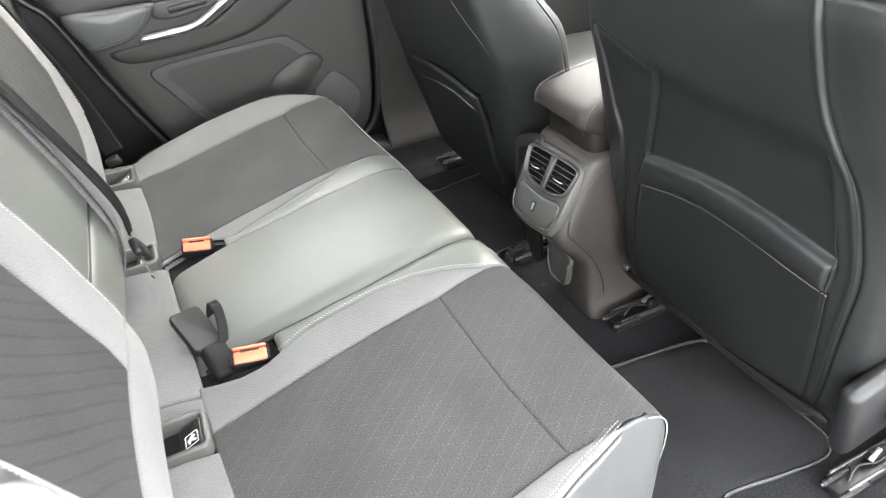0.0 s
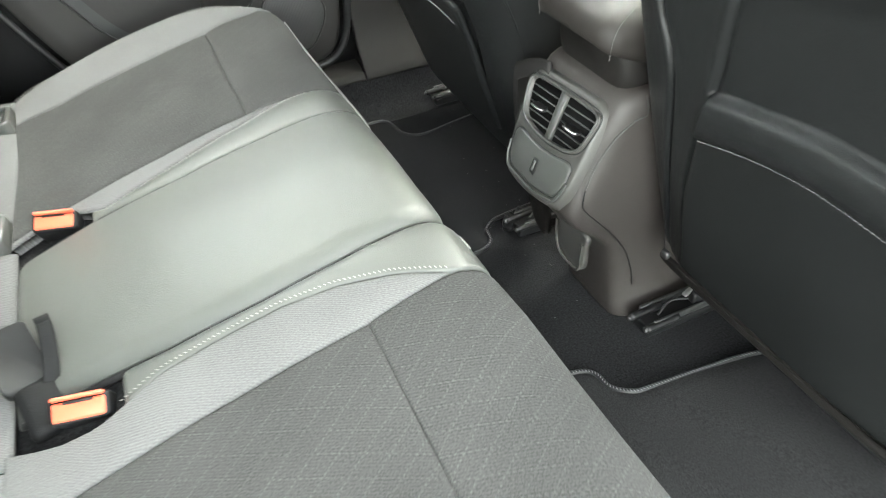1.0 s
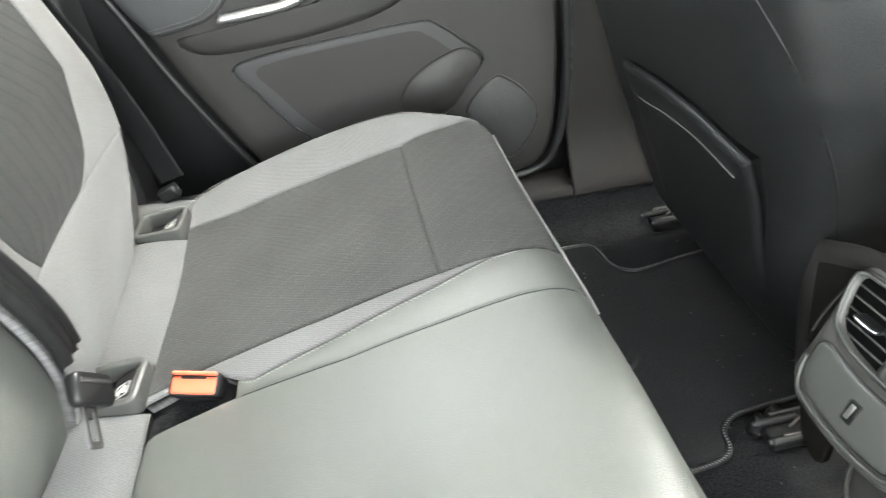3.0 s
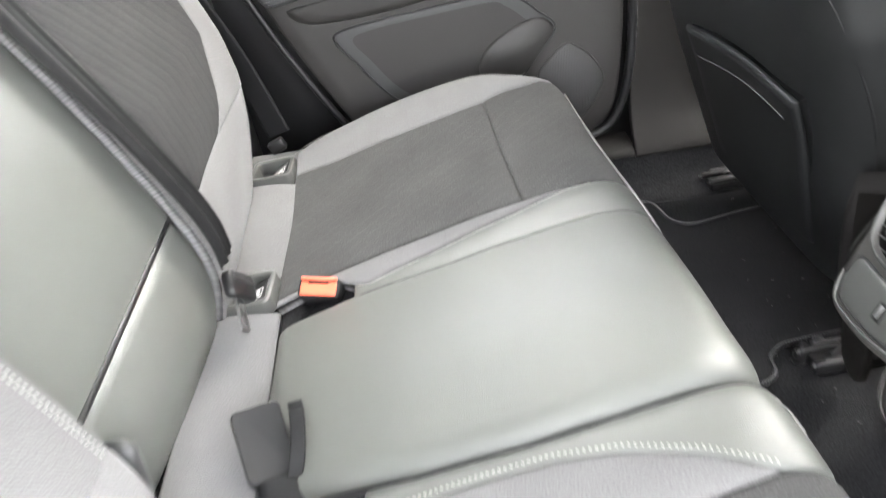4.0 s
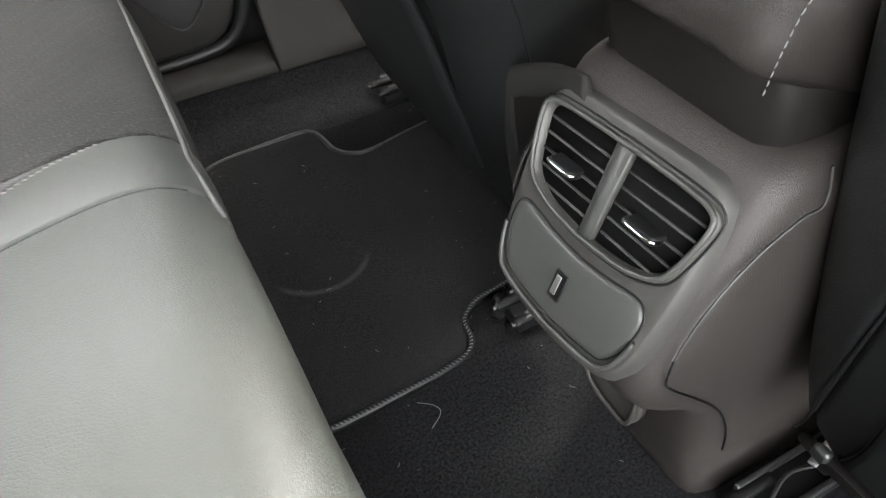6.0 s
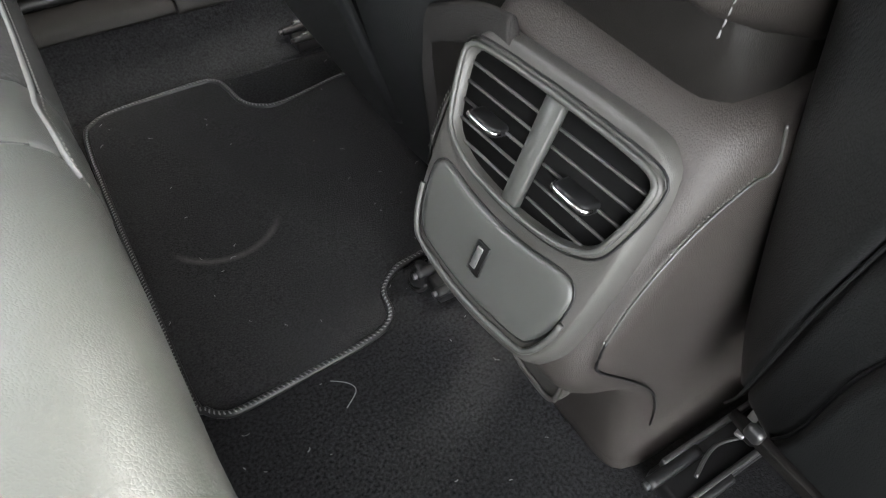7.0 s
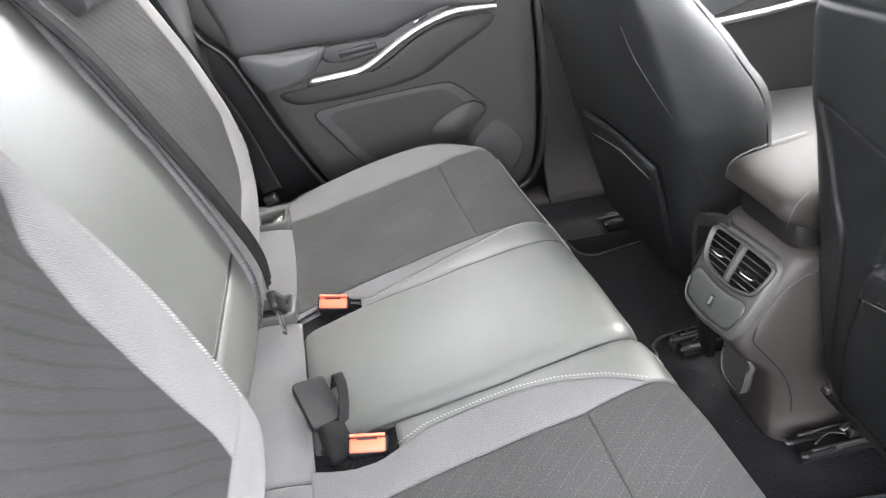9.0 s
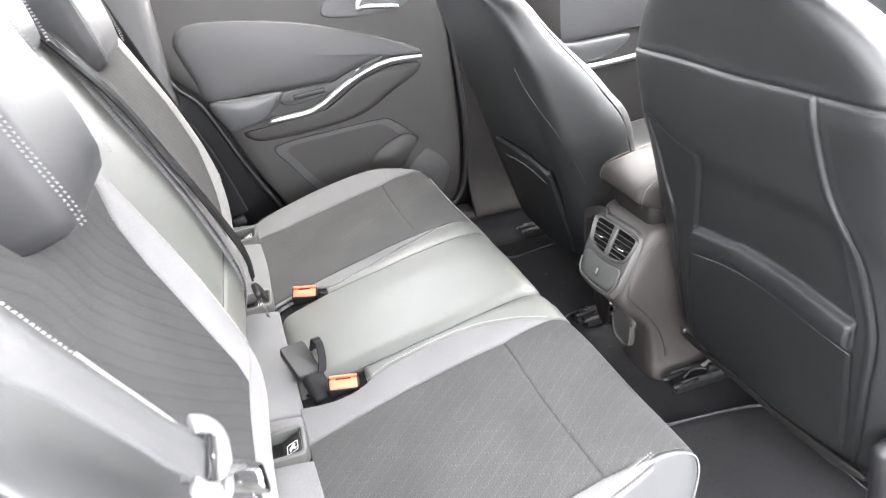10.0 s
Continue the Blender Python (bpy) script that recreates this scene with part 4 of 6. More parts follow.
ribbon("webbing", [(-0.017, -0.644, 0.618), (-0.016, -0.663, 0.591), (-0.012, -0.615, 0.42), (0.012, -0.645, 0.30), (0.0, -0.64, 0.16)], 0.048, WEBBING_SHEEN, belt_r, (-0.2, 0.9, 0.3), 0.0014, "dark woven webbing with its sheen painted in grey", 60)
# plastic grip with turned-back ends, and the steel blade that it holds
grip_path = smooth_curve([(-0.025, -0.626, 0.647), (-0.018, -0.617, 0.635), (-0.012, -0.613, 0.619), (-0.010, -0.631, 0.615), (-0.010, -0.650, 0.614), (-0.010, -0.669, 0.615), (-0.017, -0.683, 0.630), (-0.024, -0.686, 0.643)], 40)
tube("tongue_grip", [tuple(q) for q in grip_path], 0.0085, PLASTIC_GRIP, belt_r, 60, 10, False, "pale grey plastic belt tongue grip", 0.55, (0.9, 0, 0.42))
block("grip_slot", (0.004, 0.052, 0.003), pose(-0.017, -0.644, 0.630, 0, 64, 0), PLASTIC_BLACK, belt_r, 0.001, "dark belt slot")
bx = Vector((0.021, 0.033, -0.046)).normalized()
by = Vector((0.0, -0.017, -0.005))
by = (by - bx * by.dot(bx)).normalized()
bz = bx.cross(by)
tq = Matrix.Translation((0.001, -0.628, 0.580)) @ Matrix(((bx[0], by[0], bz[0], 0), (bx[1], by[1], bz[1], 0), (bx[2], by[2], bz[2], 0), (0, 0, 0, 1)))
blade = []
for pts, z in ((rounded(0.066, 0.027, 0.006), -0.0012), (rounded(0.066, 0.027, 0.006), 0.0012), (rounded(0.036, 0.013, 0.004), 0.0012), (rounded(0.036, 0.013, 0.004), -0.0012), (rounded(0.066, 0.027, 0.006), -0.0012)):
    blade.append([tuple(tq @ Vector((a, b, z))) for a, b in pts])
loft("tongue_blade", blade, CHROME, belt_r, "chrome tongue blade with a slot", caps=False)


# ---- centre console ----
console = thing("centre_console", "dark grained plastic centre console with rear air vents", "console", (0.9, CY, 0.0))
FT, FD, FN = np.array((0.728, CY, 0.360)), np.array((-0.424, 0, -0.906)), np.array((-0.906, 0, 0.424))


def on_face(a, b, h):
    """Console rear face: a across (to the left), b down from its top, h outwards. It sits slightly rolled and off the middle."""
    return tuple(FT + np.array((0, a - 0.065 * (b - 0.07) - 0.007, 0)) + FD * (b + 0.065 * a) + FN * h)


PROFILE = [(0.790, 0.380), (0.762, 0.377), (0.739, 0.363), (0.710, 0.30), (0.687, 0.248), (0.682, 0.226), (0.695, 0.200), (0.727, 0.172), (0.752, 0.145), (0.764, 0.10), (0.770, 0.05), (0.773, 0.02), (0.776, 0.0), (0.80, 0.0), (0.86, 0.0), (1.0, 0.0), (1.2, 0.0), (1.30, 0.02), (1.32, 0.2), (1.30, 0.38), (1.2, 0.39), (1.0, 0.39), (0.88, 0.388), (0.82, 0.384)]


def profile_ring(y, inset, shrink=1.0):
    p = smooth_curve(PROFILE, 160, True)
    back = np.clip((1.15 - p[:, 0]) / 0.28, 0, 1)
    top = np.clip((p[:, 1] - 0.33) / 0.04, 0, 1)
    q = p + inset * np.stack([back * (1 - 0.3 * top), -0.8 * top], 1)
    wide = np.interp(q[:, 1], (0.0, 0.06, 0.12, 0.17, 0.22, 0.4), (1.0, 0.975, 0.965, 0.975, 0.995, 1.0))
    left = np.interp(q[:, 1], (0.0, 0.13, 0.21), (0.42, 0.50, 1.0)) if y > 0 else np.interp(q[:, 1], (0.0, 0.05, 0.15), (1.12, 1.02, 1.0))
    return [(1.02 + (x - 1.02) * shrink, CY - 0.006 + y * w * f, max(z, 0.0)) for (x, z), w, f in zip(q, wide, left)]


BULGE = ((0.088, 0.034), (0.0872, 0.021), (0.0845, 0.011), (0.080, 0.0045), (0.073, 0.001), (0.06, -0.001), (0.03, -0.002))
rings = [profile_ring(-0.088, 0.034, k) for k in (0.02, 0.25, 0.5, 0.75, 0.9)] + [profile_ring(-y, i) for y, i in BULGE]
rings += [profile_ring(y, i) for y, i in BULGE[::-1]] + [profile_ring(0.088, 0.034, k) for k in (0.9, 0.75, 0.5, 0.25, 0.02)]
loft("console_body", rings, PLASTIC, console, "dark grained plastic body", caps=False)

# rear face with the vent opening
OUTER = smooth_curve([(0.055, -0.003), (0.069, 0.002), (0.0765, 0.014), (0.078, 0.05), (0.073, 0.11), (0.064, 0.132), (0.05, 0.142), (0.0, 0.147), (-0.05, 0.142), (-0.064, 0.132), (-0.073, 0.11), (-0.078, 0.05), (-0.0765, 0.014), (-0.069, 0.002), (-0.055, -0.003), (0.0, -0.004)], 120, True) * np.array((0.955, 1.0))
VENT = [(0.0, 0.009), (0.050, 0.010), (0.066, 0.013), (0.0695, 0.022), (0.064, 0.046), (0.057, 0.059), (0.040, 0.067), (0.020, 0.070), (0.0, 0.071), (-0.020, 0.070), (-0.040, 0.067), (-0.057, 0.059), (-0.064, 0.046), (-0.0695, 0.022), (-0.066, 0.013), (-0.050, 0.010)]


def matched(outline, ref):
    """Points of the outline at the bearings of ref, about the vent's middle."""
    c = np.array((0.0, 0.040))
    p = smooth_curve(outline, 400, True) - c
    ang = np.arctan2(p[:, 1], p[:, 0])
    order = np.argsort(ang)
    rad = np.linalg.norm(p, axis=1)[order]
    a = np.arctan2(ref[:, 1] - c[1], ref[:, 0] - c[0])
    rr = np.interp(a, ang[order], rad, period=2 * math.pi)
    return c + np.stack([np.cos(a), np.sin(a)], 1) * rr[:, None]


VIN = matched(VENT, OUTER)
cv = np.array((0.0, 0.040))
rings = []
fc = np.array((0.0, 0.07))
for k, h in ((1.06, -0.014), (1.035, -0.007), (1.015, -0.003), (0.995, -0.0008), (0.98, 0.0)):
    rings.append([on_face(a, b, h) for a, b in fc + (OUTER - fc) * k])
for k in (0.33, 0.66):
    rings.append([on_face(a, b, 0.0005) for a, b in (fc + (OUTER - fc) * 0.98) * (1 - k) + (cv + (VIN - cv) * 1.10) * k])
for s, h in ((1.11, 0.0005), (1.085, 0.0026), (1.05, 0.0032), (1.015, 0.002), (1.0, -0.002), (0.995, -0.004)):
    rings.append([on_face(a, b, h) for a, b in cv + (VIN - cv) * s])
face = loft("vent_face", rings, PLASTIC_FACE, console, "dark grained vent surround", caps=False)
# cavity walls painted as dark as the duct's shade
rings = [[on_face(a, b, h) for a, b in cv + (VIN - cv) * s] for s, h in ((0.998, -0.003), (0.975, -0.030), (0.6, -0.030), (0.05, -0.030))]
loft("vent_cavity", rings, DUCT_SHADE, face, caps=True)
# bright bevel round the opening's lower lip
lip = [on_face(*(cv + (np.array(q) - cv) * 1.055), 0.0034) for q in VENT]
tube("vent_lip", lip, 0.0019, PLASTIC_SATIN, face, 90, 6, True)
tube("vent_groove", [on_face(*(cv + (np.array(q) - cv) * np.array((1.115, 1.17))), 0.0006) for q in VENT], 0.0008, PLASTIC_BLACK, face, 90, 6, True)


def vent_half(b):
    """Half width of the opening at depth b."""
    pts = smooth_curve(VENT, 200, True)
    right = pts[pts[:, 0] > 0.01]
    o = np.argsort(right[:, 1])
    return float(np.interp(b, right[o, 1], right[o, 0]))


def face_pose(a, b, h, turn=0.0):
    m = Matrix(((0, FD[0], FN[0], 0), (1, FD[1], FN[1], 0), (0, FD[2], FN[2], 0), (0, 0, 0, 1))) @ pose(0, 0, 0, 0, 0, 3.7)
    return Matrix.Translation(on_face(a, b, h)) @ m @ pose(0, 0, 0, turn, 0, 0)


for side in (-1, 1):
    for k in range(5):
        b = 0.0185 + k * 0.0104
        w = vent_half(b) - 0.0085
        block("slat", (w, 0.0205, 0.0013), face_pose(side * (0.0075 + w / 2), b + 0.0012, -0.0120, 80), PLASTIC_SLAT, face, 0.0006)
        # paler cord paints the reflection along the slat's front edge
        tube("slat_glint", [on_face(side * (0.0078 + q), b + 0.0030, -0.0022) for q in (0.0, w / 2, w - 0.0006)], 0.0009, PLASTIC_SATIN, face, 6, 6)
    for k in range(6):
        a = side * (0.016 + 0.009 * k)
        # vanes darkened too, as if shaded deep in the duct
        block("guide_vane", (0.0012, 0.046, 0.006), face_pose(a, 0.040, -0.0262), DUCT_SHADE, face, 0.0005)
    tm = face_pose(side * 0.037, 0.0425, -0.0008, 74)
    rings = []
    for z, k in ((-0.0034, 0.80), (-0.0022, 0.97), (0.0012, 1.0), (0.0026, 0.94), (0.0032, 0.82)):
        rings.append([tuple(tm @ Vector((a * k, b * k, z))) for a, b in rounded(0.026, 0.017, 0.0055)])
    tab = loft("slider_tab", rings, PLASTIC_BLACK, face, "black slider with chrome edge")
    tube("chrome_edge", [tuple(tm @ Vector(q)) for q in ((-0.0128, 0.0030, 0.0006), (-0.0118, 0.0068, 0.0008), (-0.0085, 0.0086, 0.0010), (0.0, 0.0090, 0.0010), (0.0085, 0.0086, 0.0010), (0.0118, 0.0068, 0.0008), (0.0128, 0.0030, 0.0006))], 0.0014, CHROME, tab, 40, 8, label="chrome edge")
rings = [[on_face(a, b, h) for a, b in ((0.0068 * s, 0.0075), (0.0066 * s, 0.020), (0.0058 * s, 0.06), (0.0058 * s, 0.0735), (-0.0058 * s, 0.0735), (-0.0058 * s, 0.06), (-0.0066 * s, 0.020), (-0.0068 * s, 0.0075))] for s, h in ((1.05, -0.005), (1.05, 0.0010), (0.92, 0.0019))]
loft("divider_bar", rings, PLASTIC_SATIN, face, "smooth grey divider")
# socket panel below the vents
SOCKET = [(0.052, 0.0795), (0.0615, 0.083), (0.0645, 0.092), (0.062, 0.110), (0.055, 0.124), (0.044, 0.1305), (0.0, 0.1345), (-0.044, 0.1305), (-0.055, 0.124), (-0.062, 0.110), (-0.0645, 0.092), (-0.0615, 0.083), (-0.052, 0.0795), (-0.025, 0.0835), (0.0, 0.085), (0.025, 0.0835)]
sock = plate("socket_panel", SOCKET, lambda a, b, h: on_face(a, b, h), PLASTIC_SATIN, console, 0.0034, 0.006, 0.0004, 110, 4, "smooth grey socket panel")
tube("panel_groove", [on_face(a * 1.015, b + (b - 0.107) * 0.03, 0.0008) for a, b in SOCKET], 0.0006, PLASTIC_BLACK, console, 140, 6, True)
tube("panel_lip", [on_face(a * 1.02, b + 0.0022, 0.0022) for a, b in ((0.0655, 0.100), (0.0635, 0.112), (0.057, 0.127), (0.045, 0.1335), (0.0, 0.1375), (-0.045, 0.1335), (-0.057, 0.127), (-0.0635, 0.112), (-0.0655, 0.100))], 0.0019, PLASTIC_SATIN, console, 60, 8, label="smooth lower lip")
usb = block("usb_port", (0.0112, 0.0205, 0.003), face_pose(-0.001, 0.110, 0.003), PLASTIC_BLACK, sock, 0.0008, "black usb port")
um = face_pose(-0.001, 0.110, 0.0042)
fr = [[tuple(um @ Vector((p[0], p[1], z))) for p in rounded(w, d, 0.0008, 2)] for w, d, z in ((0.0112, 0.0205, 0.0), (0.0112, 0.0205, 0.0009), (0.0096, 0.019, 0.0009), (0.0096, 0.019, 0.0))]
loft("port_rim", fr, PLASTIC_BLACK, usb, caps=False)
block("port_tongue", (0.0046, 0.0140, 0.0014), um @ pose(0.0012, 0, 0.0006), SILVER, usb, 0.0004)
# small flap at the foot
flap_fn = lambda a, b, h: (0.752 + 0.10 * (b - 0.06) * 0.3 - h, a, b)
foot = plate("lower_flap", [(0.016, 0.135), (0.016, 0.105), (0.010, 0.078), (-0.004, 0.064), (-0.030, 0.060), (-0.050, 0.063), (-0.058, 0.080), (-0.057, 0.110), (-0.055, 0.135)], flap_fn, PLASTIC_FACE, console, 0.006, 0.003, 0.0, 60, 3, "dark plastic pull flap")
tube("flap_edge", [flap_fn(a, b, 0.008) for a, b in ((0.014, 0.118), (0.013, 0.100), (0.008, 0.080), (-0.004, 0.066), (-0.026, 0.063), (-0.044, 0.064), (-0.053, 0.072), (-0.055, 0.090), (-0.054, 0.118))], 0.0026, PLASTIC_FACE, foot, 60, 8, False, "smooth rounded rim", 0.8, (1, 0, 0))
# seam line on the flanks
for sgn in (-1, 1):
    y = CY - 0.006 + sgn * 0.0882
    tube("seam", [(0.775, y * 0.97, 0.376), (0.778, y, 0.352), (0.762, y, 0.348), (0.735, y, 0.330), (0.713, y, 0.300), (0.701, y, 0.268)], 0.0009, PLASTIC_SATIN, console, 50, 6)
    tube("seam", [(0.701, y, 0.268), (0.700, y, 0.244), (0.709, y, 0.228), (0.731, y, 0.202), (0.757, y, 0.170), (0.780, y, 0.135), (0.796, y, 0.095), (0.803, y, 0.06)], 0.0010, PLASTIC_BLACK, console, 50, 6)
    stitches("grain_line", [(0.765, y - sgn * 0.0004, 0.352), (0.735, y - sgn * 0.0004, 0.3345), (0.7095, y - sgn * 0.0004, 0.300), (0.699, y - sgn * 0.0004, 0.268)], PLASTIC_SATIN, console, 0.0028, 0.0009, 0.0022, (-0.3, sgn, 0.2), lift=0.0002, slant=0.6)

# cloth-edged side trim that closes the gap beside the console
side_fn = lambda a, b, h: (0.738 + 0.10 * (0.31 - b) - h, a, b)
SIDE = [(0.060, 0.352), (0.100, 0.332), (0.126, 0.316), (0.133, 0.303), (0.132, 0.26), (0.130, 0.215), (0.120, 0.14), (0.10, 0.05), (0.062, 0.05), (0.060, 0.20)]
plate("side_trim", SIDE, side_fn, PLASTIC_TRIM, console, 0.006, 0.004, 0.0, 80, 4, "dark plastic side trim")
tube("side_edge", [side_fn(a, b, 0.004) for a, b in [(0.03, 0.360)] + SIDE[:6] + [(0.122, 0.15)]], 0.0125, CLOTH_EDGE, console, 60, 10, False, "rolled dark cloth edge", 0.28, (1, 0, 0))

# ---- front armrest lid ----
lid = thing("armrest_box", "brown-black leather armrest box lid with pale stitching", "armrest", (0.85, CY, 0.40))


def lid_rings(table, wide):
    rings = []
    for x, z0, z1, s in table:
        q = rounded(wide * s, z1 - z0, min(0.033, (z1 - z0) * 0.46), 6)
        rings.append([(x, CY + a, (z0 + z1) / 2 + b) for a, b in q])
    return rings


pad = lid_rings([(0.7185, 0.435, 0.443, 0.55), (0.7195, 0.430, 0.450, 0.72), (0.722, 0.427, 0.456, 0.82), (0.728, 0.423, 0.462, 0.89), (0.740, 0.417, 0.468, 0.93), (0.760, 0.405, 0.475, 0.96), (0.795, 0.388, 0.482, 0.98), (0.85, 0.378, 0.489, 1.0), (0.95, 0.376, 0.493, 1.02), (1.06, 0.38, 0.49, 1.0), (1.08, 0.42, 0.48, 0.95)], 0.166)
# the rear lower edge arches upwards in the middle
pad = [[(x, y, z + (0.012 + max(0.0, 0.427 - z)) * max(0.0, 1 - ((y - CY) / 0.070) ** 4) * max(0.0, min(1.0, (0.447 - z) / 0.02)) * (1 if x < 0.9 else 0)) for x, y, z in ring] for ring in pad]
loft("lid_pad", pad, LEATHER_LID, lid, "padded black leather lid")
stitches("stitching", [(0.7215, CY + 0.064, 0.430), (0.7215, CY + 0.066, 0.446), (0.727, CY + 0.067, 0.457), (0.738, CY + 0.068, 0.4645), (0.76, CY + 0.069, 0.471), (0.795, CY + 0.070, 0.478), (0.85, CY + 0.072, 0.485)], THREAD, lid, 0.0042, 0.0010, 0.0036, (-0.3, 0.5, 0.75), 0.0012)
# darker plastic than the console: shade below the pad is put into the colour
loft("lid_base", lid_rings([(0.752, 0.384, 0.434, 0.74), (0.756, 0.366, 0.436, 0.82), (0.764, 0.356, 0.436, 0.87), (0.79, 0.350, 0.436, 0.90), (1.08, 0.350, 0.436, 0.90)], 0.166), PLASTIC_TRIM, lid, "grained plastic base, darkened for the shade under the lid")
for sgn in (-1, 1):
    stitches("stitching", [(0.729, CY + sgn * 0.0735, 0.424), (0.731, CY + sgn * 0.0745, 0.446), (0.740, CY + sgn * 0.0720, 0.460), (0.756, CY + sgn * 0.0690, 0.4715)] if sgn < 0 else [(0.80, CY + 0.0815, 0.44), (0.84, CY + 0.083, 0.445), (0.90, CY + 0.084, 0.445)], THREAD_DARK, lid, 0.0042, 0.0009, 0.0034, (-0.5, sgn, 0.4))


# ---- front seats ----


RIM_UP = [(-0.222, 0.446), (-0.284, 0.457), (-0.347, 0.469), (-0.407, 0.471), (-0.457, 0.468), (-0.507, 0.461), (-0.549, 0.453)]
RIM_LOW = [(-0.219, 0.392), (-0.291, 0.413), (-0.356, 0.424), (-0.406, 0.423), (-0.456, 0.418), (-0.506, 0.412), (-0.546, 0.408)]
CREASE = [(-0.265, 0.595), (-0.339, 0.59), (-0.419, 0.588), (-0.484, 0.592), (-0.527, 0.585)]
TOP_SEAM = [(-0.086, 0.735), (-0.121, 0.738), (-0.246, 0.745), (-0.366, 0.746), (-0.486, 0.752), (-0.606, 0.753)]
INNER = [(-0.176, 0.156), (-0.184, 0.196), (-0.19, 0.296), (-0.213, 0.391), (-0.229, 0.446), (-0.253, 0.546), (-0.264, 0.594)]
DIAGONAL = [(-0.266, 0.596), (-0.21, 0.609), (-0.137, 0.629)]
WELT = [(-0.138, 0.134), (-0.145, 0.169), (-0.158, 0.304), (-0.174, 0.444), (-0.162, 0.504), (-0.154, 0.544), (-0.135, 0.625)]
RECESS_EDGE = [(-0.534, 0.166), (-0.538, 0.22), (-0.542, 0.306), (-0.544, 0.396), (-0.548, 0.456), (-0.533, 0.526), (-0.522, 0.591)]
OUTER_PIPE = [(-0.55, 0.168), (-0.557, 0.223), (-0.567, 0.353), (-0.574, 0.443), (-0.567, 0.508), (-0.553, 0.568), (-0.519, 0.638), (-0.503, 0.698), (-0.493, 0.749)]


def table(pts, key):
    """The polyline as a function of its coordinate number key."""
    c = np.array(pts)
    c = c[np.argsort(c[:, key])]
    return lambda q: np.interp(q, c[:, key], c[:, 1 - key])


def line_distance(pts, y, z):
    c = smooth_curve(pts, 40)
    best = np.full(y.shape, 9.0)
    for a, b in zip(c[:-1], c[1:]):
        d = b - a
        k = np.clip(((y - a[0]) * d[0] + (z - a[1]) * d[1]) / (d @ d), 0, 1)
        best = np.minimum(best, np.hypot(y - a[0] - k * d[0], z - a[1] - k * d[1]))
    return best


def soft_step(q, width):
    return 1 / (1 + np.exp(-np.clip(q / width, -30, 30)))


def seat_relief(y, z):
    """How far the rear face of a front seat swells out at each place."""
    up, low, crease = table(RIM_UP, 0)(y), table(RIM_LOW, 0)(y), table(CREASE, 0)(y)
    left, right = table(INNER, 1)(z), table(RECESS_EDGE, 1)(z)
    across = soft_step(left - y, 0.0016) * soft_step(y - right, 0.0016)
    t = np.clip((z - low) / (up - low), 0, 1)
    h = 0.0115 * np.sin(math.pi * t ** 0.7) ** 0.45 * across
    h = h - 0.0100 * across * soft_step(z - up, 0.0009) * soft_step(crease - z, 0.010)
    below = soft_step(low - z, 0.002) * across
    h = h + below * (0.002 + 0.0016 * np.sin(y * 23 + z * 9) * np.sin(z * 19 + 1.0))
    # upper panel swells, the wedge below the diagonal sinks
    h = h + 0.006 * soft_step(z - crease, 0.012) * soft_step(0.741 - z, 0.006)
    wedge = soft_step(table(WELT, 1)(z) - y, 0.002) * soft_step(y - left, 0.002) * soft_step(table(DIAGONAL, 0)(y) - z, 0.003)
    h = h - 0.003 * wedge
    for line, depth, width in ((TOP_SEAM, 0.0030, 0.0020), (INNER, 0.0036, 0.0024), (DIAGONAL, 0.0026, 0.0022), (WELT, 0.0046, 0.0026), (RECESS_EDGE, 0.0026, 0.0022), (OUTER_PIPE, 0.0038, 0.0024)):
        d = line_distance(line, y, z)
        h = h - depth * np.exp(-(d / width) ** 2) + 0.2 * depth * np.exp(-((d - 0.007) / 0.005) ** 2)
    h = h + 0.0008 * np.exp(-(line_distance(OUTER_PIPE, y - 0.006, z) / 0.003) ** 2)
    return h


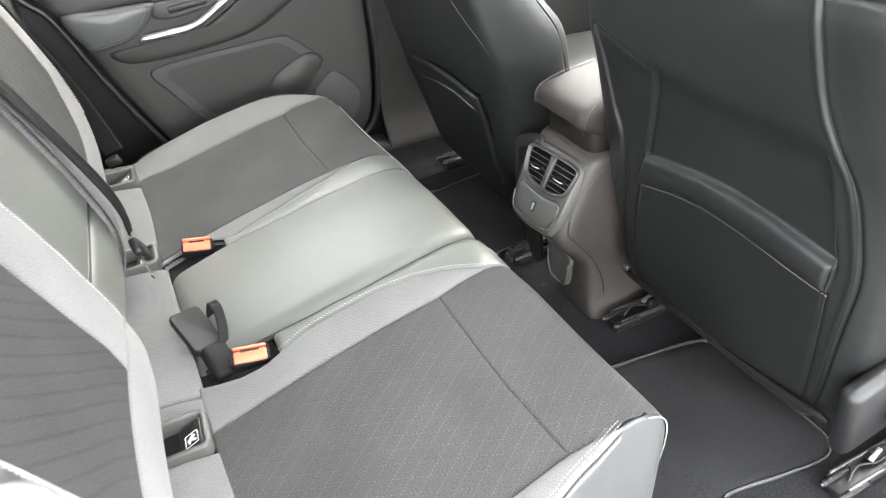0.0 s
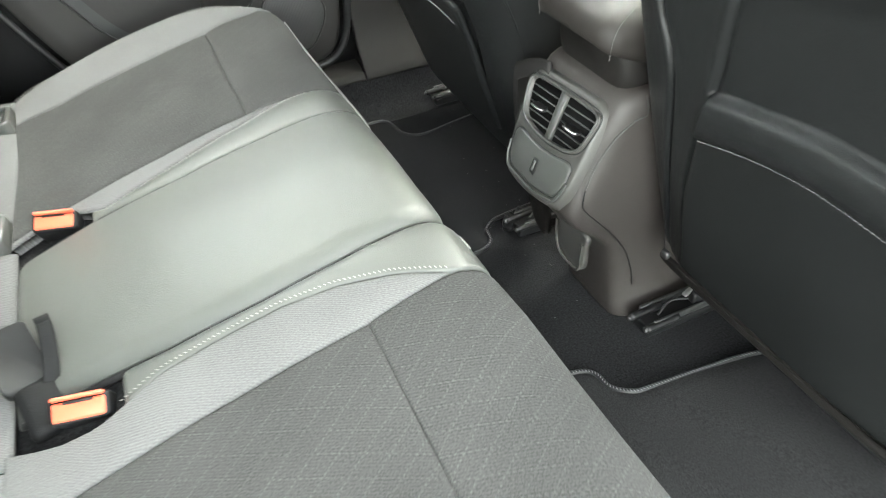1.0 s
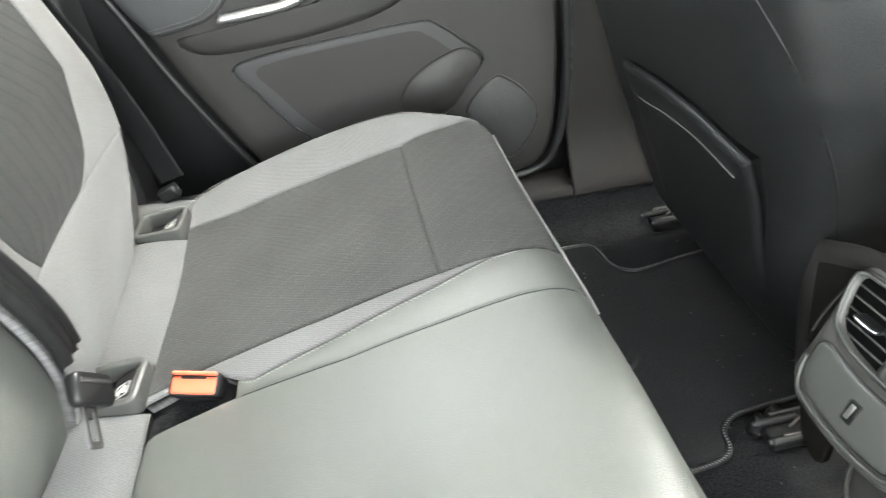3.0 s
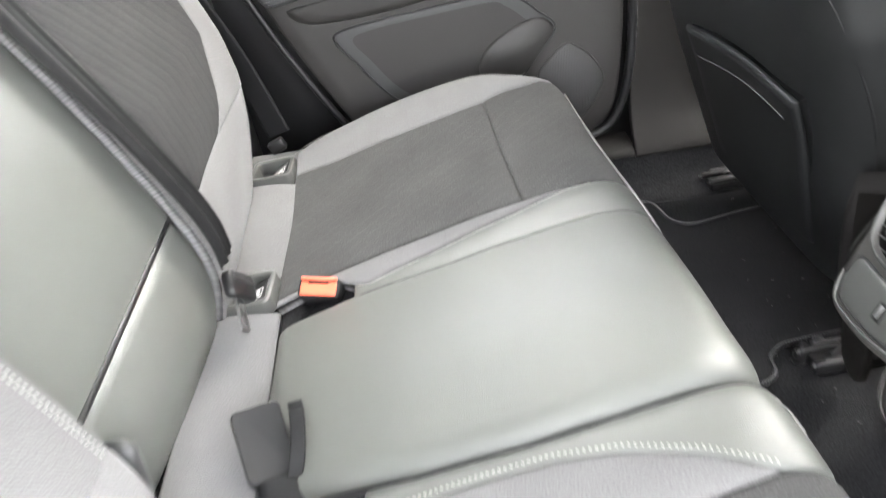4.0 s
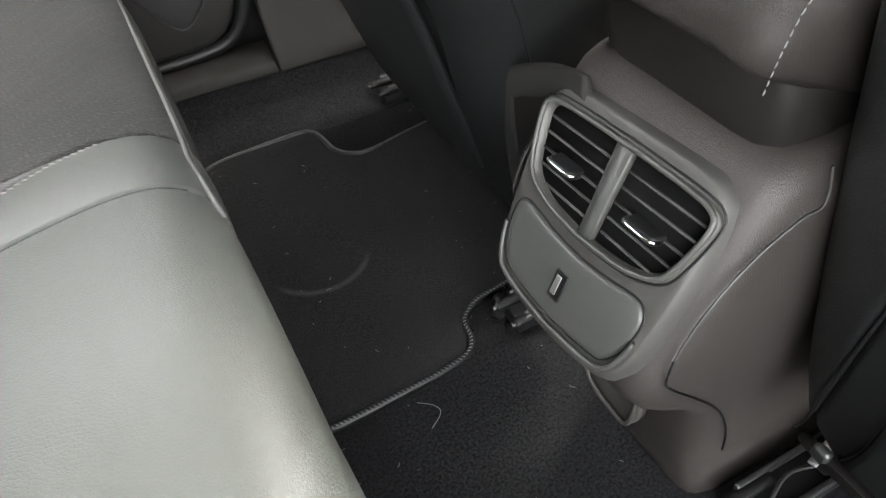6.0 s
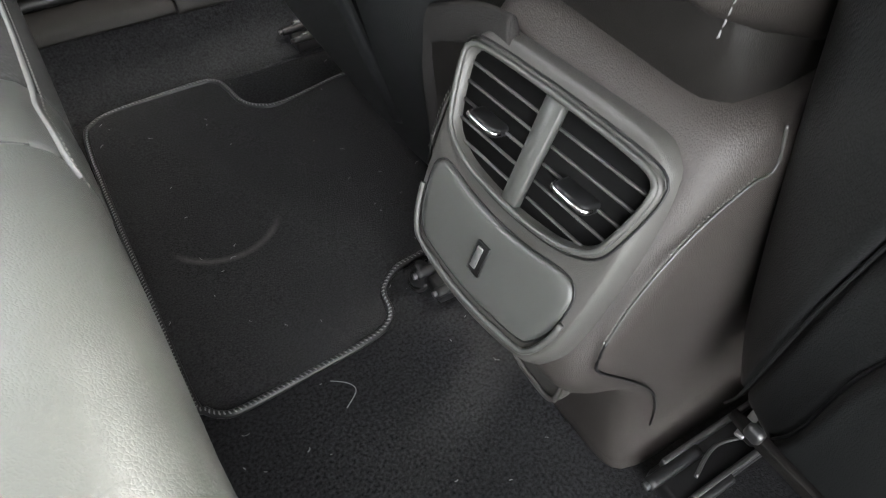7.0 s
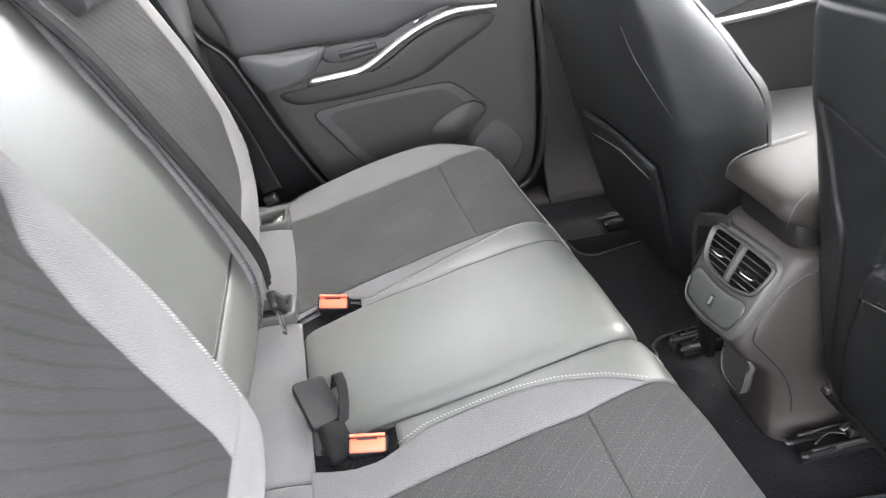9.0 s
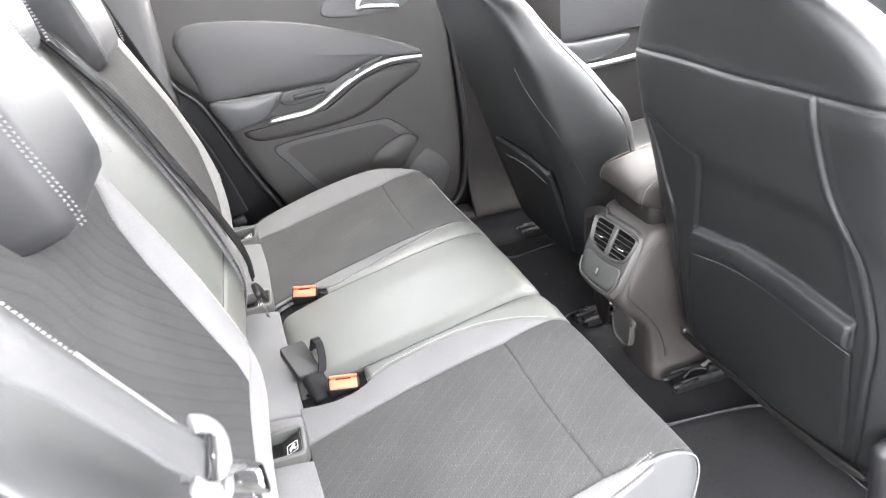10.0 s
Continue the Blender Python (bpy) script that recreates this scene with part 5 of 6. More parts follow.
def front_seat(sgn, xref, lean, rows, label):
    """sgn: 1 for the left seat. lean: how far the rear face leans back, as a slope. rows: height, half width, depth."""
    yc = CY + sgn * (0.337 if sgn < 0 else 0.388)
    st = thing("front_seat", label, "car seat", (xref + 0.15, yc, 0.0), "front seats")
    xb = lambda z: xref - (z - 0.438) * lean
    over = lambda z: 0.0 if sgn < 0 else float(np.interp(z, (0.34, 0.50), (0.0, 0.030)))      # the upper part leans over the console
    at = lambda w, z, d: (xb(z) + d, yc - sgn * (w + over(z)), z)      # w: from the seat's middle, towards the car's middle
    dy, dz = (0.0, 0.0) if sgn < 0 else (0.090, -0.045)
    rings = []
    nu = 301 if sgn < 0 else 121
    u = np.linspace(-1, 1, nu)
    f = np.sign(u) * (1 - (1 - abs(u)) ** 1.5)
    rear_d = 1 - np.sqrt(1 - abs(f) ** 6.25) ** 0.55
    ang = np.linspace(0, math.pi, 42)[1:-1]
    levels = smooth_curve(rows, 360 if sgn < 0 else 120)
    swell = seat_relief(levels[:, 1:2] * f[None, :] + CY - 0.337 - dy, np.repeat(levels[:, 0:1] - dz, nu, 1)) * np.clip((1 - abs(f)) / 0.05, 0, 1)[None, :] * (1.0 if sgn < 0 else 0.0)
    for (z, W, D), h in zip(levels, swell):
        ring = [at(w, z, 0.004 + d - k) for w, d, k in zip(f * W, rear_d * D * 0.38, h)]
        for a in ang:
            w = W * math.copysign(abs(math.cos(a)) ** 0.32, math.cos(a))
            ring.append(at(w, z, 0.004 + D * 0.38 + D * 0.62 * math.sin(a) ** 0.75 - 0.055 * max(0.0, 1 - (abs(w) / (W * 0.72)) ** 4) * (1 if D > 0.1 else 0.3)))
        rings.append(ring)
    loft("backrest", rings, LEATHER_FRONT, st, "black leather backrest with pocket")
    on = lambda y, z, h: at(y + dy - CY + 0.337, z + dz, 0.004 - h - (1.0 if sgn < 0 else 0.0) * float(seat_relief(np.array([y]), np.array([z]))[0]))
    fn = lambda w, z, h: at(w, z, -h * 0.98)
    P = lambda pts: [(y - CY + 0.337, z) for y, z in pts]
    if sgn < 0:
        stitches("stitching", [on(y, z - 0.004, 0.0004) for y, z in RIM_LOW], THREAD_DARK, st, 0.005, 0.0011, 0.0036, (-1, 0, 0.2))
    else:
        # map pocket with a padded rim that stands off the rear face
        rim = lambda y: float(np.interp(y, (0.14, 0.20, 0.25, 0.30, 0.36, 0.43, 0.51), (0.414, 0.421, 0.426, 0.425, 0.420, 0.410, 0.395)))

        def pocket_fn(u, v):
            z0 = 0.170
            y_in, y_out = np.interp(u, (0, 0.45, 0.8, 1), (0.200, 0.180, 0.156, 0.150)), np.interp(u, (0, 0.5, 1), (0.530, 0.525, 0.508))
            y = y_in + (y_out - y_in) * v
            z = z0 + (rim(y) - z0) * u
            swell = 0.004 + 0.007 * u ** 3 + 0.003 * math.sin(math.pi * v) - 0.016 * max(0.0, (v - 0.80) / 0.2) ** 2
            return np.array(at(-(y - yc) / sgn - over(z), z, 0.004 - swell))
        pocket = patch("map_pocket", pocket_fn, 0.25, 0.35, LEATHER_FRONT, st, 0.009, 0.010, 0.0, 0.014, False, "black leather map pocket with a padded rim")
        stitches("stitching", [tuple(pocket_fn(u, v) + np.array((-0.0006, 0, 0))) for u, v in ((0.80, 0.93), (0.82, 0.75), (0.85, 0.55), (0.87, 0.35), (0.87, 0.2), (0.86, 0.08))], THREAD_DARK, pocket, 0.005, 0.0011, 0.0036, (-1, 0, 0.3))

    for seam in (WELT, INNER, RECESS_EDGE, OUTER_PIPE, DIAGONAL) if sgn < 0 else ():
        tube("welt", [on(y, z, -0.0005) for y, z in smooth_curve(seam, 40)], 0.0010, LEATHER_FRONT, st, 60, 6, label="raised leather welt")

    def side(z, d):
        """The seat's inner flank at a height and a depth behind its rear face."""
        W, D = np.interp(z, levels[:, 0], levels[:, 1]), np.interp(z, levels[:, 0], levels[:, 2])
        if d < D * 0.38:
            k = max(0.0, 1 - d / (D * 0.38)) ** (1 / 0.55)
        else:
            k = min(1.0, (d - D * 0.38) / (D * 0.62)) ** (1 / 0.75)
        return at(W * (1 - min(1.0, k) ** 2) ** 0.16, z, d + 0.004)
    deep = lambda z: float(np.interp(z, levels[:, 0], levels[:, 2]))
    if sgn > 0:
        tube("side_seam", [side(z, d) for z, d in ((0.66, 0.004), (0.62, 0.006), (0.59, 0.010), (0.53, 0.024), (0.46, 0.040), (0.40, 0.052), (0.34, 0.056), (0.26, 0.05))], 0.0013, PLASTIC_BLACK, st, 60, 6)
    welt = [side(z, deep(z) * 0.80) for z in (0.78, 0.74, 0.70, 0.66, 0.60, 0.54, 0.48, 0.42, 0.36)]
    tube("front_welt", welt, 0.0016, PLASTIC_BLACK, st, 60, 6)
    stitches("stitching", [side(z, deep(z) * 0.80 - 0.006) for z in (0.78, 0.74, 0.70, 0.66, 0.60, 0.54, 0.48, 0.42, 0.36)], THREAD, st, 0.0055, 0.0012, 0.004, (0.2, sgn * -1, 0.1))
    if sgn < 0:
        plate("bottom_band", P([(-0.160, 0.160), (-0.30, 0.163), (-0.45, 0.172), (-0.572, 0.194), (-0.574, 0.180), (-0.45, 0.157), (-0.30, 0.149), (-0.165, 0.147)]), fn, PLASTIC_TRIM, st, 0.003, 0.002, 0.0, 80, 3, "dark plastic lower edge")
    if sgn < 0:
        block("bolt", (0.008, 0.012, 0.012), pose(*at(0.18, 0.176, -0.008)), STEEL, st, 0.003, "steel bolt head")
    # cushion and base
    rings = []
    for x, z0, z1, W in ((0.02, 0.15, 0.27, 0.225), (0.06, 0.13, 0.30, 0.245), (0.18, 0.12, 0.31, 0.252), (0.36, 0.12, 0.335, 0.252), (0.48, 0.14, 0.335, 0.245), (0.52, 0.18, 0.31, 0.225)):
        q = rounded(2 * W, z1 - z0, 0.05, 6)
        rings.append([(xref + x + 0.16, yc + a * 0.93, (z0 + z1) / 2 + b) for a, b in q])
    loft("cushion", rings, LEATHER_FRONT, st, "black leather cushion")
    block("seat_frame", (0.40, 0.36, 0.09), pose(xref + 0.38, yc, 0.09), PLASTIC_BLACK, st, 0.02, "black seat frame")
    if sgn < 0:
        cover = block("hinge_cover", (0.17, 0.030, 0.14), pose(xref + 0.126, yc + sgn * 0.258, 0.236, 0, -14, 0), PLASTIC_BLACK, st, 0.016, "dark plastic hinge cover")
        tube("recliner_knob", [(xref + 0.14, yc + sgn * 0.275, 0.225), (xref + 0.14, yc + sgn * 0.29, 0.225), (xref + 0.14, yc + sgn * 0.305, 0.225)], 0.030, PLASTIC_BLACK, cover, 12, 20, label="round black recliner knob")
        block("bolt", (0.010, 0.010, 0.010), pose(*at(-0.252, 0.205, 0.004)), SILVER, cover, 0.004, "bright bolt head")
    # head restraint on two posts
    hd = thing("head_restraint", "black leather front head restraint on chrome posts", "head restraint", at(0, 0.86, 0.05), "head restraints")
    rings = []
    for z, fx, fw in ((0.915, 0.5, 0.75), (0.92, 0.8, 0.88), (0.95, 1.0, 0.97), (1.0, 1.0, 1.0), (1.05, 0.9, 0.96), (1.085, 0.7, 0.86), (1.095, 0.4, 0.75)):
        rings.append([(xb(z) + 0.06 + a, yc + b, z) for a, b in rounded(0.10 * fx, 0.26 * fw, 0.04 * fx, 5)])
    loft("cover", rings, LEATHER_FRONT, hd, "black leather cover")
    for q in (-0.07, 0.07):
        tube("post", [at(q, 0.84, 0.055), at(q, 0.88, 0.055), at(q, 0.94, 0.055)], 0.006, CHROME, hd, 10)
        block("post_guide", (0.034, 0.040, 0.014), pose(*at(q, 0.868, 0.05)), PLASTIC_BLACK, hd, 0.005, "black plastic post guide")
    return st


ROWS_R = [(0.145, 0.205, 0.10), (0.16, 0.222, 0.14), (0.22, 0.238, 0.18), (0.34, 0.250, 0.20), (0.48, 0.256, 0.19), (0.60, 0.256, 0.165), (0.69, 0.250, 0.14), (0.75, 0.236, 0.12), (0.80, 0.205, 0.105), (0.84, 0.155, 0.09), (0.862, 0.10, 0.07), (0.868, 0.05, 0.05)]
ROWS_L = [(0.125, 0.215, 0.08), (0.137, 0.230, 0.13), (0.165, 0.241, 0.18), (0.22, 0.247, 0.21), (0.34, 0.254, 0.23), (0.45, 0.260, 0.225), (0.53, 0.262, 0.225), (0.58, 0.260, 0.20), (0.63, 0.256, 0.175), (0.68, 0.250, 0.140), (0.73, 0.236, 0.11), (0.77, 0.212, 0.095), (0.80, 0.172, 0.08), (0.815, 0.11, 0.06), (0.82, 0.05, 0.05)]
front_seat(-1, 0.733, 0.25, ROWS_R, "black leather front seat with map pocket beside the open door")
front_seat(1, 0.648, 0.36, ROWS_L, "black leather front seat with map pocket and stitched bolster")


# ---- seat rails on the floor ----
def seat_rail(x, y, sgn):
    r = thing("seat_rail", "black steel seat rail end with a bolt", "seat rail", (x, y, 0.0), "seat rails")
    block("channel", (0.36, 0.040, 0.020), pose(x + 0.185, y, 0.012), PLASTIC_BLACK, r, 0.004, "black rail channel")
    for dy, w in ((-0.017, 0.005), (0.017, 0.005)):
        block("rail_lip", (0.35, w, 0.012), pose(x + 0.19, y + dy, 0.027), STEEL, r, 0.0015, "dark steel rail lip")
    for dy, dx in ((0.010, 0.0), (-0.020, 0.006)):
        pin = tube("pin", [(x + dx - 0.006, y + dy, 0.026), (x + dx + 0.012, y + dy, 0.026), (x + dx + 0.05, y + dy, 0.027)], 0.0058, PLASTIC_BLACK, r, 12, 12)
        tube("pin_end", [(x + dx - 0.010, y + dy, 0.026), (x + dx - 0.008, y + dy, 0.026), (x + dx - 0.005, y + dy, 0.026)], 0.0036, STEEL, pin, 6, 10, label="steel pin end")
    block("steel_tab", (0.030, 0.008, 0.005), pose(x + 0.092, y + 0.002, 0.046, 0, -10, 12), SILVER, r, 0.0015, "bright steel tab")
    block("latch", (0.055, 0.014, 0.020), pose(x + 0.115, y - sgn * 0.006, 0.036, 0, 6, 0), PLASTIC_BLACK, r, 0.004, "black latch")
    tube("spring", [(x + 0.03, y - 0.006, 0.030), (x + 0.06, y + 0.004, 0.036), (x + 0.10, y - 0.004, 0.032), (x + 0.14, y, 0.034)], 0.0018, STEEL, r, 40, 6, label="thin steel spring wire")


seat_rail(0.790, -0.148, 1)
seat_rail(0.850, -0.605, -1)
seat_rail(0.735, 0.135, -1)
seat_rail(0.790, 0.625, 1)

# ---- floor mats ----
MAT = [(0.490, 0.140), (0.496, 0.122), (0.507, 0.110), (0.526, 0.105), (0.60, 0.108), (0.648, 0.111), (0.677, 0.117), (0.691, 0.132), (0.696, 0.157), (0.720, 0.176), (0.745, 0.180), (0.85, 0.190), (0.925, 0.200), (0.947, 0.215), (0.953, 0.27), (0.956, 0.38), (0.955, 0.48), (0.945, 0.510), (0.915, 0.528), (0.820, 0.519), (0.729, 0.503), (0.698, 0.511), (0.681, 0.532), (0.675, 0.566), (0.667, 0.590), (0.645, 0.600), (0.57, 0.597), (0.522, 0.592), (0.500, 0.581), (0.488, 0.558), (0.485, 0.458), (0.488, 0.283)]


def floor_mat(sgn):
    m = thing("floor_mat", "black carpet floor mat with a grey stitched edge", "floor mat", (0.72, CY + sgn * 0.39, 0.0), "floor mats")
    pts = [(x - (0.014 if sgn < 0 and x > 0.9 else 0.0), y if sgn > 0 else -0.062 - min(y, 0.18) - 0.91 * max(0.0, y - 0.18)) for x, y in MAT]
    plate("carpet", pts, lambda a, b, h: (a, b, 0.004 + h + 0.0012 * math.sin(a * 31 + b * 17)), MAT_PILE, m, 0.005, 0.004, 0.0, 160, 8, "black carpet pile")
    cord = smooth_curve([(x, y, 0.0075) for x, y in pts], 400, True)
    tube("edging", [tuple(p) for p in cord], 0.0040, PLASTIC_BLACK, m, 400, 8, True, "black sewn edging", curve=False)
    stitches("stitching", [tuple(p + np.array((0, 0, 0.0034))) for p in cord] + [tuple(cord[0] + np.array((0, 0, 0.0034)))], THREAD_DARK, m, 0.0046, 0.0018, 0.0046, (0, 0, 1), slant=0.9)


floor_mat(1)
floor_mat(-1)
for x, y in ((0.735, 0.150), (0.762, 0.158)):
    clip = thing("mat_clip", "small black plastic mat clip", "clip", (x, y, 0.0), "mat clips")
    tube("knob", [(x, y, 0.0), (x, y, 0.015), (x + 0.006, y, 0.028)], 0.010, PLASTIC_BLACK, clip, 10, 12)

# ---- rear left door lining ----
DY = 0.705


def on_door(x, z, h):
    return (x, DY + 0.03 * (abs(z - 0.45) / 0.4) ** 2 * (1 if z > 0.45 else 0.3) - h, z)


door = thing("door_rear_left", "dark grained plastic rear door lining", "door", (0.3, DY + 0.03, 0.1), kind="structure")
plate("lining", [(-0.16, 0.845), (0.0, 0.848), (0.2, 0.848), (0.4, 0.848), (0.585, 0.845), (0.615, 0.80), (0.622, 0.70), (0.628, 0.60), (0.636, 0.48), (0.640, 0.36), (0.638, 0.26), (0.628, 0.18), (0.603, 0.135), (0.55, 0.118), (0.40, 0.118), (0.24, 0.125), (0.15, 0.165), (0.095, 0.25), (0.030, 0.39), (-0.033, 0.545), (-0.10, 0.62), (-0.155, 0.74)], lambda a, b, h: on_door(a, b, h - 0.02), PLASTIC_DOOR, door, 0.022, 0.012, 0.0, 130, 10, "dark grained plastic panel")
PAD = [(-0.075, 0.700), (-0.058, 0.727), (-0.02, 0.738), (0.055, 0.735), (0.14, 0.724), (0.227, 0.709), (0.32, 0.684), (0.407, 0.656), (0.49, 0.625), (0.538, 0.603), (0.540, 0.590), (0.48, 0.594), (0.43, 0.593), (0.37, 0.580), (0.29, 0.556), (0.20, 0.552), (0.10, 0.552), (-0.026, 0.549), (-0.045, 0.60), (-0.066, 0.66)]
plate("upper_pad", PAD, lambda a, b, h: on_door(a, b, h), PLASTIC_SOFT, door, 0.010, 0.010, 0.004, 120, 6, "soft padded upper panel")
tube("pad_seam", [on_door(a, b, 0.0025) for a, b in PAD], 0.0016, PLASTIC_BLACK, door, 140, 6, True)
armp = plate("armrest_pad", [(-0.026, 0.545), (0.06, 0.549), (0.155, 0.549), (0.146, 0.522), (0.118, 0.492), (0.085, 0.476), (0.022, 0.466), (-0.002, 0.482)], lambda a, b, h: on_door(a, b, h), LEATHER_SMOOTH, door, 0.022, 0.014, 0.004, 70, 5, "stitched black leather armrest pad")
for k in (0.004, 0.011):
    stitches("stitching", [on_door(a - k, b + k * 0.7, 0.0255) for a, b in ((0.150, 0.544), (0.142, 0.520), (0.114, 0.492), (0.082, 0.480), (0.022, 0.472))], THREAD_DARK, armp, 0.0045, 0.0011, 0.0032, (0, -1, 0))
sw = plate("switch_panel", [(0.145, 0.522), (0.155, 0.545), (0.22, 0.548), (0.285, 0.550), (0.35, 0.576), (0.42, 0.598), (0.445, 0.598), (0.40, 0.578), (0.34, 0.552), (0.29, 0.528), (0.22, 0.512), (0.165, 0.509)], lambda a, b, h: on_door(a, b, h), PLASTIC_SOFT, door, 0.012, 0.006, 0.0, 80, 4, "dark switch panel")
block("door_switch", (0.085, 0.006, 0.014), pose(*on_door(0.225, 0.532, 0.013), 0, -6, 0), PLASTIC_BLACK, sw, 0.002, "black recessed grip")
block("window_switch", (0.030, 0.010, 0.008), pose(*on_door(0.372, 0.580, 0.014), 0, -24, 0), PLASTIC_BLACK, sw, 0.002, "black window switch")
block("switch_mark", (0.012, 0.002, 0.0025), pose(*on_door(0.360, 0.576, 0.0195), 0, -24, 0), WHITE_PRINT, sw, 0.0006)
low_e = smooth_curve([(0.106, 0.471), (0.16, 0.473), (0.215, 0.478), (0.25, 0.490), (0.279, 0.506), (0.32, 0.531), (0.365, 0.554), (0.41, 0.570), (0.448, 0.578), (0.49, 0.580), (0.540, 0.580)], 60)
upp_e = smooth_curve([(0.115, 0.486), (0.165, 0.489), (0.218, 0.494), (0.252, 0.508), (0.282, 0.526), (0.322, 0.549), (0.366, 0.569), (0.41, 0.584), (0.449, 0.592), (0.49, 0.592), (0.540, 0.590)], 60)
rings = []
for (a, b), (c, d) in zip(low_e, upp_e):
    ring = []
    for k in range(10):
        w = 2 * math.pi * k / 10
        u = 0.5 + 0.5 * math.cos(w)
        ring.append(on_door(a + (c - a) * u, b + (d - b) * u, 0.014 + 0.010 * math.sin(w)))
    rings.append(ring)
loft("trim_strip", rings, SILVER, door, "curved satin silver trim strip")
# swelling below the trim strip
plate("lower_swell", [(0.04, 0.455), (0.12, 0.462), (0.22, 0.468), (0.285, 0.496), (0.37, 0.546), (0.45, 0.570), (0.53, 0.570), (0.53, 0.545), (0.45, 0.50), (0.36, 0.452), (0.25, 0.432), (0.14, 0.424), (0.07, 0.428)], lambda a, b, h: on_door(a, b, h), PLASTIC_DOOR, door, 0.010, 0.030, 0.001, 90, 8, "rounded door swelling")
# door pocket and bottle holder
RECESS = [(0.109, 0.395), (0.155, 0.411), (0.28, 0.421), (0.411, 0.428), (0.445, 0.415), (0.478, 0.388), (0.511, 0.352), (0.475, 0.305), (0.437, 0.262), (0.371, 0.250), (0.29, 0.245), (0.221, 0.250), (0.180, 0.285), (0.14, 0.345)]
plate("door_pocket", RECESS, lambda a, b, h: on_door(a, b, h), PLASTIC_SOFT, door, 0.0025, 0.004, -0.002, 110, 5, "dark door pocket")
tube("pocket_edge", [on_door(a, b, 0.0035) for a, b in RECESS], 0.0022, PLASTIC_BLACK, door, 120, 6, True)
plate("bottle_holder", [(0.380, 0.330), (0.427, 0.361), (0.480, 0.375), (0.508, 0.350), (0.480, 0.308), (0.450, 0.275), (0.400, 0.258), (0.364, 0.289)], lambda a, b, h: on_door(a, b, h), PLASTIC_DOOR, door, 0.007, 0.014, 0.007, 60, 5, "bulged bottle holder")


def perforated(t, b, co, colour):
    v = t.nodes.new("ShaderNodeTexVoronoi")
    v.inputs["Scale"].default_value, v.inputs["Randomness"].default_value = 330, 0.0
    t.links.new(co.outputs["Object"], v.inputs["Vector"])
    g = t.nodes.new("ShaderNodeBump")
    g.inputs["Strength"].default_value, g.inputs["Distance"].default_value = 0.8, 0.001
    t.links.new(v.outputs["Distance"], g.inputs["Height"])
    t.links.new(g.outputs[0], b.inputs["Normal"])


GRILLE = material("speaker_grille", (0.030, 0.029, 0.029), 0.5, var=0.1, scale=10, extra=perforated)
SPK = [(0.475, 0.262), (0.505, 0.300), (0.530, 0.318), (0.550, 0.310), (0.578, 0.285), (0.600, 0.245), (0.592, 0.205), (0.560, 0.163), (0.534, 0.166), (0.502, 0.210)]
plate("speaker_grille", SPK, lambda a, b, h: on_door(a, b, h), GRILLE, door, 0.004, 0.006, 0.004, 70, 5, "perforated speaker grille")
tube("grille_edge", [on_door(a, b, 0.003) for a, b in SPK], 0.0024, PLASTIC_DOOR, door, 90, 6, True)
plate("handle_recess", [(0.29, 0.722), (0.31, 0.752), (0.40, 0.775), (0.50, 0.765), (0.53, 0.735), (0.50, 0.712), (0.40, 0.704), (0.32, 0.708)], lambda a, b, h: on_door(a, b, h), PLASTIC_SOFT, door, 0.004, 0.004, -0.002, 70, 4, "dark handle bowl")
tube("door_handle", [on_door(0.385, 0.722, 0.010), on_door(0.41, 0.728, 0.024), on_door(0.45, 0.724, 0.026), on_door(0.49, 0.718, 0.012)], 0.008, SILVER, door, 40, 10, False, "satin silver door handle", 0.7)
tube("handle_back", [on_door(0.385, 0.724, 0.010), on_door(0.395, 0.748, 0.016), on_door(0.43, 0.758, 0.014)], 0.006, SILVER, door, 24, 8)
# rubber seal along the door's edges
tube("door_seal", [on_door(a, b, -0.002) for a, b in ((0.612, 0.84), (0.636, 0.60), (0.650, 0.45), (0.655, 0.34), (0.652, 0.25), (0.640, 0.18), (0.612, 0.130), (0.55, 0.113), (0.38, 0.112))], 0.009, PLASTIC_BLACK, door, 90, 8, False, "black rubber seal")
tube("door_seal", [on_door(a, b, 0.0) for a, b in ((-0.16, 0.80), (-0.105, 0.615), (-0.045, 0.54), (0.018, 0.385), (0.085, 0.245), (0.14, 0.15))], 0.007, PLASTIC_BLACK, door, 60, 8, False, "black rubber seal")

# B-pillar foot and sill trim, front door beyond
SILL = smooth_curve([(0.725, 0.106), (0.705, 0.104), (0.682, 0.101), (0.666, 0.097), (0.658, 0.091), (0.656, 0.082)], 40)
PILLAR = smooth_curve([(0.716, 0.86), (0.714, 0.60), (0.712, 0.40), (0.710, 0.27), (0.705, 0.195), (0.695, 0.155), (0.680, 0.128), (0.667, 0.108), (0.657, 0.094), (0.654, 0.080)], 80)
KICK = smooth_curve([(0.668, 0.090), (0.660, 0.083), (0.655, 0.060), (0.648, 0.025), (0.626, 0.005), (0.600, 0.0015)], 40)


def along(curve, v, x):
    k = v * (len(curve) - 1)
    i = min(int(k), len(curve) - 2)
    y, z = curve[i] * (1 - k + i) + curve[i + 1] * (k - i)
    return (x, y, z)


def pillar_at(u, v):
    x, y, z = along(PILLAR, v, 0.655 + 0.40 * u)
    return (x, y + 0.05 * max(0.0, (u - 0.62) / 0.38) ** 2 * min(1.0, max(0.0, (z - 0.09) / 0.08)), z)


